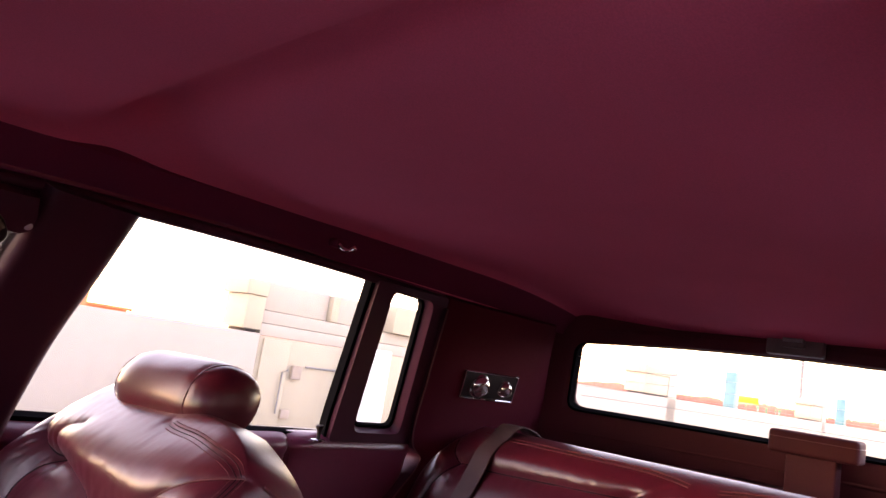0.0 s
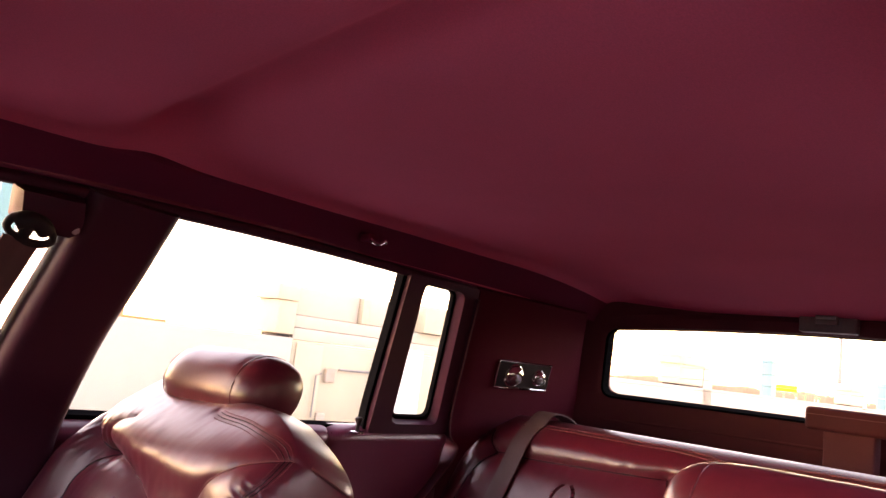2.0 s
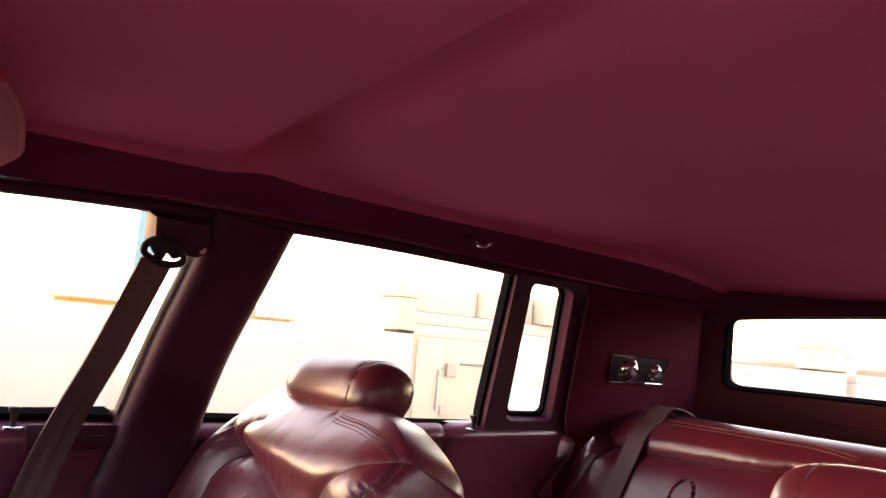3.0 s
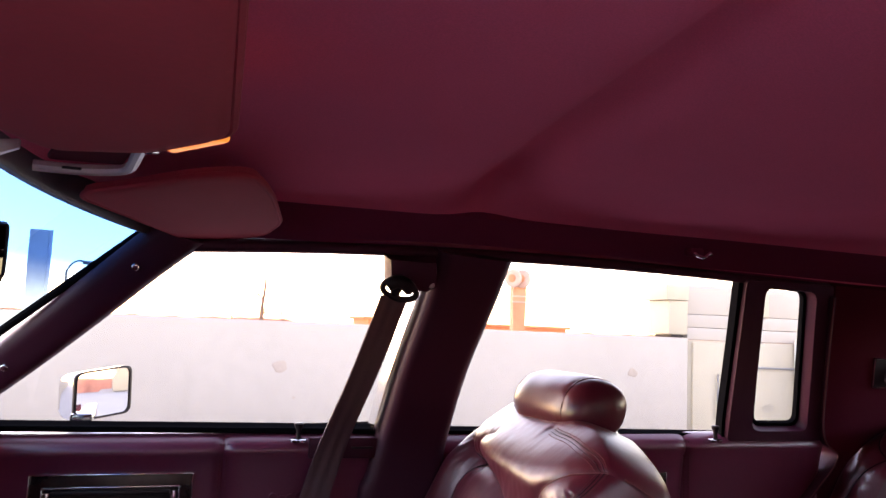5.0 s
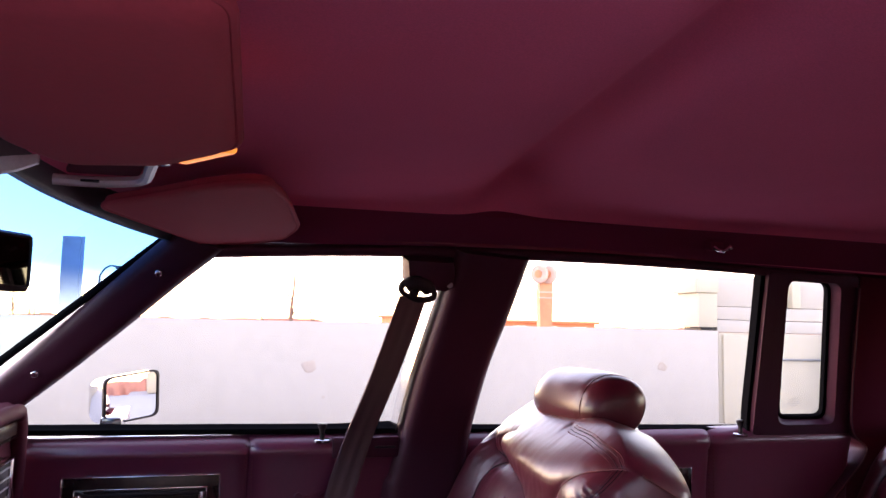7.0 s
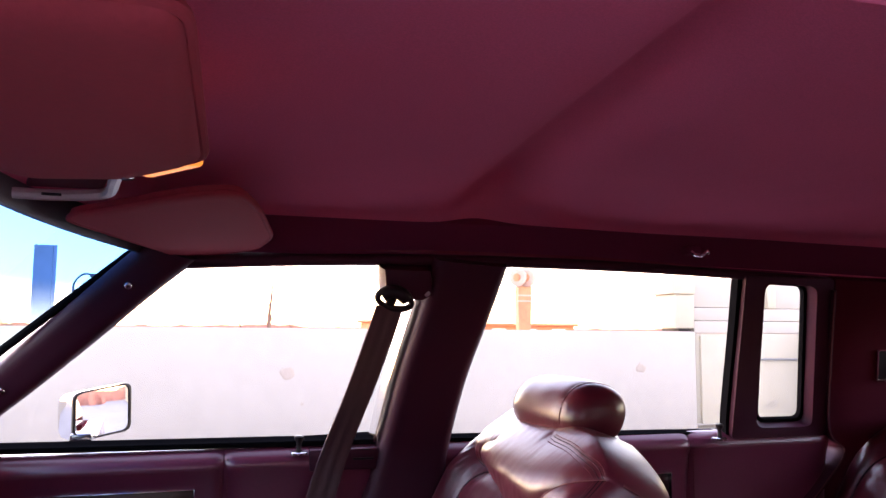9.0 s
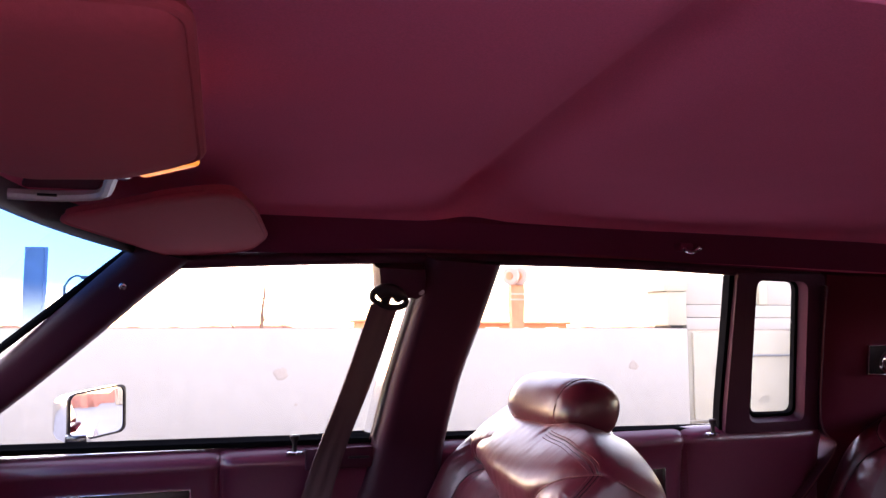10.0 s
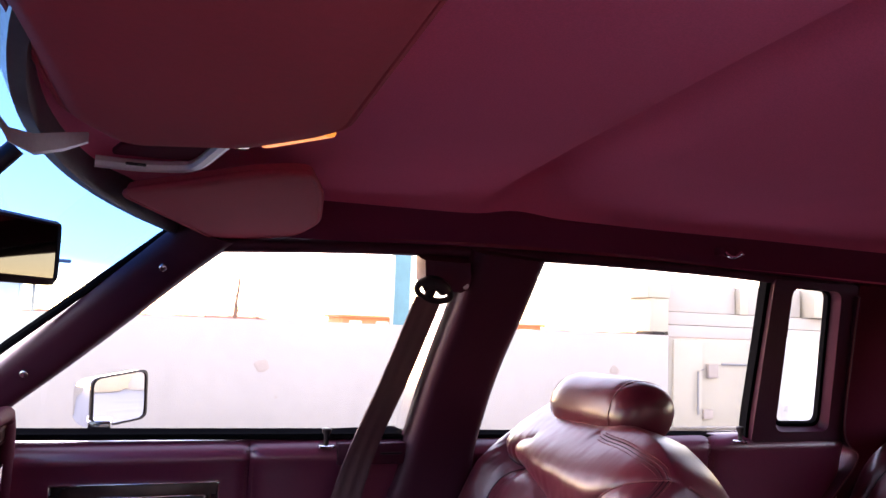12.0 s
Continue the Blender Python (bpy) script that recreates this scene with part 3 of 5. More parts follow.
bm = bmesh.new()
rows = []
for i in range(41):
    y = -0.68 + 1.36 * i / 40
    xe = rear_x(y, 0.945) + 0.03
    rows.append([bm.verts.new((1.10 + (xe - 1.10) * j / 12, y, 0.935 + 0.012 * (j / 12) + 0.002 * noise.noise(Vector((j, y * 4, 0))))) for j in range(13)])
for p, q in zip(rows, rows[1:]):
    for j in range(12):
        bm.faces.new((p[j], p[j + 1], q[j + 1], q[j]))
bmesh.ops.solidify(bm, geom=bm.faces[:], thickness=0.02)
tagged(part("parcel_shelf", bm, VINYL), "glossy burgundy parcel shelf behind the rear seat", "shelf", kind="structure")

# floor and ends that close the cabin
tagged(part("floor", boxed(-1.15, 1.90, -0.74, 0.74, 0.24, 0.28), CARPET), "burgundy carpeted car floor", "floor", kind="structure")
tagged(part("wall_front", boxed(-1.15, -1.10, -0.74, 0.74, 0.28, 0.95), CARPET), "plain bulkhead below the windscreen", "wall", kind="structure")
tagged(part("wall_boot", boxed(1.74, 1.80, -0.72, 0.72, 0.28, 0.95), CARPET), "plain bulkhead behind the rear seat", "wall", kind="structure")


# windscreen with its header
def screen_pt(y, t, off=0.0):
    """t 0 at the dashboard, 1 at the header."""
    top, low = Vector((front_x(y) + 0.012, y, 1.298 - 0.035 * y * y)), Vector((-1.14 + 0.52 * y * y, y * 1.14, 0.95))
    return low.lerp(top, t) + Vector((-off * 0.7, 0, off * 0.7))


screen = thing("window_2", "curved windscreen with a blue shade band along its top", "windscreen", "structure")
bm = bmesh.new()
rows = [[bm.verts.new(screen_pt(-0.575 + 1.15 * i / 24, j / 8, 0.02)) for i in range(25)] for j in range(9)]
for p, q in zip(rows, rows[1:]):
    for i in range(24):
        bm.faces.new((p[i], p[i + 1], q[i + 1], q[i]))
part("pane", bm, WIND_GLASS, screen, "clear glass shading to blue at the top")
bm = bmesh.new()
loft(bm, [[(front_x(y) + 0.006, y, 1.292 - 0.03 * y * y), (front_x(y) + 0.016, y, 1.291 - 0.03 * y * y), (front_x(y) + 0.019, y, 1.298 - 0.03 * y * y), (front_x(y) + 0.016, y, 1.33), (front_x(y) - 0.010, y, 1.33)] for y in (-0.57 + 1.14 * i / 30 for i in range(31))])
part("header_trim", bm, HEADER, screen, "dark strip along the top edge")
for s in (1, -1):
    part("pillar_rubber", tube(bmesh.new(), [screen_pt(s * 0.572, t / 10, 0.012) for t in range(11)], 0.007, 8), RUBBER, screen)


# ---- seats ----
def segment_gap(p, a, b):
    """Distance from p to the stretch a-b and the share along it."""
    ab, ap = (b[0] - a[0], b[1] - a[1]), (p[0] - a[0], p[1] - a[1])
    t = max(0.0, min(1.0, (ab[0] * ap[0] + ab[1] * ap[1]) / (ab[0] ** 2 + ab[1] ** 2)))
    return math.hypot(ap[0] - ab[0] * t, ap[1] - ab[1] * t), t


def smooth_line(pts, n=16):
    return [(q.x, q.z) for q in spline([(a, 0, b) for a, b in pts], n)]


# seams of a front seat's back, as (y, z) seen from the front
OUTER_PIPE = smooth_line([(0.585, 1.008), (0.610, 0.990), (0.609, 0.960), (0.589, 0.932), (0.559, 0.915), (0.534, 0.910)], 24)
PANEL_TOP = smooth_line([(0.534, 0.910), (0.498, 0.914), (0.440, 0.905), (0.374, 0.889), (0.324, 0.872), (0.263, 0.848), (0.215, 0.825)], 24)
PANEL_OUT = smooth_line([(0.534, 0.910), (0.558, 0.894), (0.570, 0.866), (0.565, 0.834), (0.550, 0.70)], 14)
ROLL_FOLD = smooth_line([(0.530, 0.914), (0.534, 0.942), (0.512, 0.960), (0.470, 0.972)], 12)
INNER_PIPE = smooth_line([(0.222, 0.70), (0.222, 0.82), (0.219, 0.868), (0.212, 0.898), (0.198, 0.922), (0.180, 0.942), (0.147, 0.962), (0.118, 0.971), (0.100, 0.974)], 24)
SEAM = smooth_line([(0.30, 1.003), (0.270, 1.000), (0.210, 0.999), (0.156, 0.993), (0.126, 0.986), (0.110, 0.976), (0.105, 0.962), (0.108, 0.945), (0.120, 0.925), (0.130, 0.89), (0.130, 0.80)], 36)
# line, depth of the crease, reach of the pull beside it, strength of the gathers
SEAT_LINES = ((OUTER_PIPE, 0.020, 0.013, 1.3), (PANEL_TOP, 0.030, 0.018, 0.06), (PANEL_OUT, 0.010, 0.022, 0.2), (ROLL_FOLD, 0.006, 0.010, 0.2), (INNER_PIPE, 0.010, 0.014, 0.15), (SEAM, 0.006, 0.008, 0.25))


def line_relief(y, z, lines, creases, ruched=-1, ruche_from=0.14):
    """How far the leather sinks in towards its seams, with creases drawn into them."""
    d = 0.0
    for k, (line, deep, wide) in enumerate(lines):
        if z < min(line[0][1], line[-1][1]) - 0.08:
            continue
        best, run, at = 9.0, 0.0, 0.0
        for a, b in zip(line, line[1:]):
            ln = math.hypot(b[0] - a[0], b[1] - a[1])
            g, t = segment_gap((y, z), a, b)
            if g < best:
                best, at = g, run + t * ln
            run += ln
        if best < 0.12:
            d -= deep * math.exp(-best / wide)
            crease = noise.noise(Vector((at * 55, k * 7.0, best * 6))) + 0.6 * noise.noise(Vector((at * 120, k * 3.0, best * 10)))
            d += 0.0024 * crease * math.exp(-(best - 0.012) ** 2 / 0.016 ** 2) * creases[k]
            if k == ruched and at > ruche_from:
                d += 0.0012 * math.sin(at * 620) * math.exp(-(best / 0.012) ** 2)
    d += 0.0012 * noise.noise(Vector((y * 14, z * 22, 1.0))) + 0.0006 * noise.noise(Vector((y * 50, z * 38, 2.0)))
    return d


def seat_relief(Y, Z):
    """Relief of a front seat's face over arrays of places: puffed panels, sharp creases at the seams, gathers drawn into them."""
    D = np.zeros_like(Y)
    for k, (line, deep, wide, gather) in enumerate(SEAT_LINES):
        best, at, run = np.full_like(Y, 9.0), np.zeros_like(Y), 0.0
        for (ya, za), (yb, zb) in zip(line, line[1:]):
            ln = math.hypot(yb - ya, zb - za)
            t = np.clip(((Y - ya) * (yb - ya) + (Z - za) * (zb - za)) / ln ** 2, 0, 1)
            g = np.hypot(Y - ya - t * (yb - ya), Z - za - t * (zb - za))
            near = g < best
            best, at = np.where(near, g, best), np.where(near, run + t * ln, at)
            run += ln
        D -= deep * np.exp(-best / wide)
        folds = np.zeros_like(Y)
        for i in np.argwhere(best < 0.09):
            p, q = at[tuple(i)], best[tuple(i)]
            folds[tuple(i)] = noise.noise(Vector((p * 62, k * 7.0, q * 26))) + 0.6 * noise.noise(Vector((p * 140, k * 3.0, q * 44)))
        D += 0.0018 * gather * folds * np.exp(-((best - 0.012) / 0.022) ** 2)
        if line is SEAM:
            D += 0.0011 * np.sin(at * 640) * np.exp(-((best - 0.006) / 0.010) ** 2) * np.clip((at - 0.21) / 0.03, 0, 1)
    fine = np.zeros_like(Y)
    for i in np.ndindex(Y.shape):
        y, z = Y[i], Z[i]
        fine[i] = 0.0011 * noise.noise(Vector((y * 16, z * 24, 1.0))) + 0.0005 * noise.noise(Vector((y * 60, z * 44, 2.0)))
    roll = 0.023 * np.exp(-((Y - 0.34) / 0.24) ** 4 - ((Z - 0.952) / 0.034) ** 2)
    bolster = 0.030 * np.exp(-((Y - 0.655) / 0.050) ** 2) * np.clip((0.985 - Z) / 0.08, 0, 1)
    return D + fine + roll + bolster


SEAT_Z0, SEAT_Z1, SEAT_LEAN, SEAT_X, SEAT_CY = 0.42, 1.033, 0.50, -0.175, 0.358
SEAT_FRONT, SEAT_BACK, SEAT_EDGE, SEAT_TOP = 0.100, 0.045, 12.0, 22.0


def seat_points(U, V, front):
    """Places on the passenger seat's back for arrays of shares across (outer side 1) and up."""
    Z = SEAT_Z0 + (SEAT_Z1 - SEAT_Z0) * V
    outer = 0.325 - 0.060 * np.maximum(0.0, (Z - 0.86) / 0.14) ** 2
    inner = 0.285 - 0.010 * np.maximum(0.0, (Z - 0.86) / 0.10) ** 1.5 - 0.09 * np.maximum(0.0, (Z - 0.975) / 0.050) ** 1.7
    Y = SEAT_CY + np.where(U >= 0, outer, inner) * U
    T = np.maximum(0.0, 1 - np.abs(U) ** SEAT_EDGE) ** 0.5 * np.maximum(0.0, 1 - V ** SEAT_TOP) ** 0.5
    M = SEAT_X + (Z - SEAT_Z0) * SEAT_LEAN + 0.09 * (Y - 0.32)
    X = M - SEAT_FRONT * T - seat_relief(Y, Z) * np.minimum(1.0, T * 1.6) if front else M + SEAT_BACK * T
    # the inner shoulder falls towards the rear
    fall = np.clip((X - M + SEAT_FRONT - 0.035) / 0.10, 0, 1) * np.clip(-U * 1.6, 0, 1) * np.clip((Z - 0.86) / 0.1, 0, 1)
    return np.stack([X, Y, Z - 0.056 * fall], axis=-1)


def seat_grid(front, nu, low, high):
    V = np.concatenate([np.linspace(0, 0.62, low, endpoint=False), 0.62 + 0.38 * (1 - (1 - np.linspace(0, 1, high)) ** 1.5)])
    U = np.sin(np.linspace(-0.5, 0.5, nu) * math.pi)
    U = 0.6 * U + 0.4 * np.linspace(-1, 1, nu)
    return seat_points(*np.meshgrid(U, V), front)


SEAT_FACE, SEAT_REAR = seat_grid(True, 241, 14, 150), seat_grid(False, 241, 14, 150)


def seat_shell(place):
    bm = bmesh.new()
    for grid in (SEAT_FACE, SEAT_REAR):
        rows = [[bm.verts.new(place(p)) for p in row] for row in grid]
        for a, b in zip(rows, rows[1:]):
            for i in range(len(a) - 1):
                bm.faces.new((a[i], a[i + 1], b[i + 1], b[i]))
    bmesh.ops.remove_doubles(bm, verts=bm.verts, dist=0.0003)
    return bm


def seat_face(y, z):
    """The front face at a place."""
    V = np.array([(z - SEAT_Z0) / (SEAT_Z1 - SEAT_Z0)])
    out = 0.325 - 0.060 * max(0.0, (z - 0.86) / 0.14) ** 2
    inn = 0.285 - 0.010 * max(0.0, (z - 0.86) / 0.10) ** 1.5 - 0.09 * max(0.0, (z - 0.975) / 0.050) ** 1.7
    u = (y - SEAT_CY) / (out if y > SEAT_CY else inn)
    return Vector(seat_points(np.array([max(-0.9995, min(0.9995, u))]), V, True)[0])


def seat_point(u, v, front):
    return Vector(seat_points(np.array([u]), np.array([v]), front)[0])


def bucket_seat(name, label, s, shift):
    """A front seat with a cushion, a piped back and a round-ended headrest."""
    root = thing(name, label, "car seat", group="front seats")
    move = Vector(shift)
    def place(p):
        return Vector((p[0], s * p[1], p[2])) + move
    back = part("backrest", seat_shell(place), LEATHER, root, "plump creased leather back with piped panels")
    # dark tubes carry the crease shade; the paler inner one its sheen
    for line, r in ((OUTER_PIPE, 0.0017), (PANEL_TOP, 0.0016), (PANEL_OUT, 0.0012), (INNER_PIPE, 0.0014)):
        pts = [place(seat_face(*q) + Vector((-0.0004, 0, 0))) for q in smooth_line(line, 40) if q[0] > 0.10]
        part("piping", tube(bmesh.new(), pts, r, 6), PIPING if line is not INNER_PIPE else STITCH, back)
    for off in (-0.0018, 0.0018):
        run = smooth_line(SEAM, 80)
        pts = []
        for (ya, za), (yb, zb) in list(zip(run, run[1:]))[4:]:
            ln = math.hypot(yb - ya, zb - za)
            pts.append(place(seat_face(ya + off * (zb - za) / ln, za - off * (yb - ya) / ln) + Vector((-0.0003, 0, 0))))
        part("piping", tube(bmesh.new(), pts, 0.0006, 6), PIPING, back)
    # the inner piping runs on over the shoulder to the rear edge
    rim = [seat_point(-math.sin(math.pi / 2 * q), 0.919 - 0.012 * q, True) for q in (0.86 + 0.14 * k / 12 for k in range(13))]
    rim += [seat_point(-math.sin(math.pi / 2 * (1 - q)), 0.907, False) for q in (0.10 * k / 6 for k in range(1, 7))]
    part("piping", tube(bmesh.new(), [place(q + Vector((-0.0012, -0.0018, 0.0008))) for q in rim], 0.0018, 6), STITCH, back)
    run = smooth_line(SEAM, 96)
    for off in (-0.0048, 0.0048):
        bm = bmesh.new()
        for (ya, za), (yb, zb) in list(zip(run, run[1:]))[6:74]:
            ln = math.hypot(yb - ya, zb - za)
            ny, nz = (zb - za) / ln, -(yb - ya) / ln
            c = [place(seat_face(y + off * ny, z + off * nz) + Vector((-0.0004, 0, 0))) for y, z in ((ya, za), (ya * 0.45 + yb * 0.55, za * 0.45 + zb * 0.55))]
            tube(bm, c, 0.0006, 5)
        part("stitching", bm, STITCH, back, "row of small pale stitches")
    # embroidered spray in the middle panel
    for e in (-1, 1):
        bm = bmesh.new()
        tube(bm, [place(seat_face(0.390 + e * (0.008 + 0.022 * math.cos(t)), 0.850 + 0.028 * math.sin(t)) + Vector((-0.0008, 0, 0))) for t in (-1.1 + 2.2 * k / 10 for k in range(11))], 0.0035, 6, 0.0015)
        part("wreath_embroidery", bm, VINYL, back, "embroidered dark leaf spray")
    bm = bmesh.new()
    rings = []
    for k in range(25):
        q = k / 24
        y = 0.096 + 0.524 * q
        e = (1 - abs(2 * q - 1) ** 8) ** 0.25
        rings.append([place((-0.50 + 0.27 * (1 - math.cos(t)) * 0.97, y, 0.48 + 0.075 * e * math.sin(t))) for t in (2 * math.pi * j / 20 for j in range(20))])
    part("seat_cushion", loft(bm, rings), LEATHER, root)
    part("seat_base", boxed(-0.46, 0.02, s * 0.358 - 0.22, s * 0.358 + 0.22, 0.28, 0.43 + move.z, bevel=0.01), TRIM, root)
    # headrest: a rounded D swept across
    def profile(k, e, q):
        t = 2 * math.pi * k / 40
        c, n = math.cos(t), math.sin(t)
        x = 0.102 - 0.056 * math.copysign(abs(c) ** 0.94, c) * e
        z = 1.032 + 0.050 * math.copysign(abs(n) ** 0.88, n) * e
        return x + (z - 1.032) * 0.34, z - 0.20 * (x - 0.105)
    Y_IN, Y_OUT = 0.256, 0.522
    def end(q):
        a = abs(2 * q - 1)
        return max(0.02, (1 - a ** 7) ** 0.44 * (1 - 0.05 * a ** 3)) if q < 0.5 else max(0.02, (1 - a ** 4.2) ** 0.46)
    rings = []
    for k in range(61):
        q = 0.5 - 0.5 * math.cos(math.pi * k / 60)
        y = Y_IN + (Y_OUT - Y_IN) * q
        seam = min(abs(q - 0.155), abs(q - 0.87)) * (Y_OUT - Y_IN)
        ring = []
        for j in range(40):
            lump = noise.noise(Vector((q * 5, j * 0.22, 0.5)))
            pull = noise.noise(Vector((j * 0.9, 3.0 if q < 0.5 else 5.0, 0.2)))
            e = end(q) * (1 + 0.012 * lump - 0.040 * math.exp(-seam / 0.005) + 0.026 * pull * math.exp(-((seam - 0.008) / 0.012) ** 2))
            x, z = profile(j, e, q)
            ring.append(place((x, y, z)))
        rings.append(ring)
    rest = part("headrest", loft(bmesh.new(), rings), LEATHER, root, "bolster shaped leather headrest with piped ends")
    for q in (0.155, 0.87):
        y = Y_IN + (Y_OUT - Y_IN) * q
        part("piping", tube(bmesh.new(), [place((profile(j, end(q) * 0.972, q)[0], y, profile(j, end(q) * 0.972, q)[1])) for j in range(41)], 0.0014, 6), LEATHER, rest)
    for y in (0.418, 0.348):
        part("headrest_post", tube(bmesh.new(), [place((0.095, y, 0.955)), place((0.103, y, 1.0))], 0.006, 10), CHROME, root)
    return root


bucket_seat("passenger_seat", "burgundy leather front passenger seat with bolster headrest", 1, (0.0, 0.0, 0.0))
bucket_seat("driver_seat", "burgundy leather driver's seat, set further back than its neighbour", -1, (0.10, 0.0, -0.042))


BENCH_OUT = smooth_line([(0.668, 0.60), (0.660, 0.70), (0.647, 0.773), (0.632, 0.845), (0.604, 0.890)])
BENCH_TUCK = smooth_line([(0.604, 0.890), (0.622, 0.915), (0.636, 0.942)], 6)
BENCH_ROLL = smooth_line([(0.604, 0.890), (0.56, 0.896), (0.49, 0.894), (0.32, 0.901), (0.15, 0.908)])
BENCH_IN = smooth_line([(0.15, 0.908), (0.128, 0.88), (0.122, 0.80), (0.122, 0.60)], 10)
BENCH_FOLD = smooth_line([(0.15, 0.908), (0.105, 0.930), (0.060, 0.952)], 6)
BENCH_MID = [(0.0, 0.50), (0.0, 0.70), (0.0, 0.93)]
BENCH_LINES = ((BENCH_OUT, 0.016, 0.020), (BENCH_TUCK, 0.014, 0.012), (BENCH_ROLL, 0.022, 0.022), (BENCH_IN, 0.012, 0.020), (BENCH_FOLD, 0.010, 0.012), (BENCH_MID, 0.012, 0.016))
BENCH_X, BENCH_Z0, BENCH_Z1, BENCH_LEAN = 0.805, 0.45, 0.985, 0.61


def bench_half(v):
    return 0.712 - 0.10 * max(0.0, (v - 0.72) / 0.28) ** 2


def bench_marks(u, v):
    y, z = abs(u) * bench_half(v), BENCH_Z0 + (BENCH_Z1 - BENCH_Z0) * v
    return line_relief(y, z, BENCH_LINES, (0.6, 1.6, 0.9, 0.6, 1.8, 0.0)) + 0.012 * math.exp(-((z - 0.94) / 0.03) ** 2) * (1 - (y / 0.7) ** 6)


bench = thing("rear_bench_seat", "burgundy leather rear bench seat with pillowed back", "car seat")
bench_back = part("backrest", pillow(BENCH_X, 0.0, bench_half, BENCH_Z0, BENCH_Z1, BENCH_LEAN, 0.085, 0.09, bench_marks, 260, 110, 20.0, 14.0), LEATHER, bench, "wide creased leather back")


def bench_front(y, v):
    u = y / bench_half(v)
    z = BENCH_Z0 + (BENCH_Z1 - BENCH_Z0) * v
    t = max(0.0, 1 - abs(u) ** 20) ** 0.5 * max(0.0, 1 - v ** 14) ** 0.5
    return BENCH_X + (z - BENCH_Z0) * BENCH_LEAN - 0.085 * t - bench_marks(u, v) * min(1, t * 2), z


def bench_spot(y, z):
    x, z = bench_front(y, (z - BENCH_Z0) / (BENCH_Z1 - BENCH_Z0))
    return Vector((x - 0.0008, y, z))


for e in (-1, 1):
    for line in (BENCH_OUT, BENCH_TUCK, BENCH_ROLL, BENCH_IN):
        part("piping", tube(bmesh.new(), [bench_spot(e * y, z) for y, z in smooth_line(line, 30)], 0.0022, 6), PIPING, bench_back)
    for z0 in (0.9685, 0.9745):
        part("piping", tube(bmesh.new(), [bench_spot(e * (0.03 + 0.54 * k / 40), z0 - 0.010 * max(0.0, 1 - k / 10) ** 2) for k in range(41)], 0.0016, 6), STITCH, bench_back)
    for f in (-1, 1):
        bm = bmesh.new()
        for k in range(9):
            t = -1.15 + 2.3 * k / 8
            c = bench_spot(e * (0.352 + f * (0.004 + 0.023 * math.cos(t))), 0.830 + 0.032 * math.sin(t))
            n = bench_spot(e * (0.352 + f * (0.004 + 0.023 * math.cos(t + 0.3))), 0.830 + 0.032 * math.sin(t + 0.3))
            tube(bm, [c, c.lerp(n, 0.35), c.lerp(n, 0.7), n], 0.0052, 6, 0.0016)
        part("wreath_embroidery", bm, LEATHER, bench_back, "embroidered dark leaf spray")
bm = bmesh.new()
loft(bm, [[(0.70 + 0.24 * math.cos(t), y, 0.48 + 0.09 * math.sin(t)) for t in (2 * math.pi * j / 20 for j in range(20))] for y in (-0.65, -0.64, 0.64, 0.65)])
part("seat_cushion", bm, LEATHER, bench)


# ---- seat belts ----
def strap(pts, width_dir, w, th=0.0016, n=30, ribs=True):
    """A woven strap along points."""
    P = spline(pts, n)
    wd = Vector(width_dir).normalized()
    bm = bmesh.new()
    rings = []
    for i, p in enumerate(P):
        d = (P[min(i + 1, n - 1)] - P[max(i - 1, 0)]).normalized()
        a = (wd - d * wd.dot(d)).normalized()
        nn = d.cross(a)
        front = [p + a * w * (k / 16 - 0.5) + nn * (th + (0.0007 * math.sin(k / 16 * math.pi * 5) if ribs else 0)) for k in range(17)]
        rings.append(front + [p + a * w * 0.5 - nn * th, p - a * w * 0.5 - nn * th])
    return loft(bm, rings)


belt = thing("front_seat_belt", "dark burgundy seat belt hanging from its guide on the pillar", "seat belt")
def bs(x, z, off):
    return on_side(x, z, off)
part("webbing", strap([bs(-0.166, 1.222, -0.062), bs(-0.200, 1.08, -0.055), bs(-0.243, 0.92, -0.050), bs(-0.285, 0.76, -0.050), bs(-0.32, 0.55, -0.05)], (1, 0, 0.35), 0.052), WEB, belt, "ribbed woven strap")
ring = bmesh.new()
loops = []
for k in range(41):
    t = 2 * math.pi * k / 40
    c, n = math.cos(t), math.sin(t)
    loop = []
    for j in range(10):
        q = 2 * math.pi * j / 10
        x, z = 0.031 * c + 0.0058 * math.cos(q) * c, (0.0135 + (0.005 if n > 0 else 0.0)) * n + 0.0058 * math.cos(q) * n
        loop.append(bs(-0.158 + x, 1.233 + z - 0.16 * x, -0.060 + 0.0058 * math.sin(q)))
    loops.append(loop)
loft(ring, loops, cap=False)
part("guide_loop", ring, DARK, belt, "black moulded belt guide")
bm = bmesh.new()
tube(bm, spline([bs(-0.180, 1.243, -0.060), bs(-0.171, 1.248, -0.062), bs(-0.158, 1.249, -0.062), bs(-0.146, 1.244, -0.062), bs(-0.138, 1.237, -0.060)], 12), 0.0125, 12)
tube(bm, [bs(-0.163, 1.247, -0.060), bs(-0.165, 1.226, -0.060)], 0.012, 10, 0.008)
part("guide_body", bm, DARK, belt)
cover = bmesh.new()
loft(cover, [[bs(x, 1.282, o), bs(x, 1.282, -0.01), bs(x + 0.006, zl, -0.01), bs(x + 0.006, zl, o), bs(x + 0.003, (1.282 + zl) / 2, o - 0.008)] for x, zl, o in ((-0.183, 1.240, -0.034), (-0.178, 1.234, -0.048), (-0.11, 1.232, -0.052), (-0.095, 1.238, -0.048), (-0.088, 1.25, -0.02))])
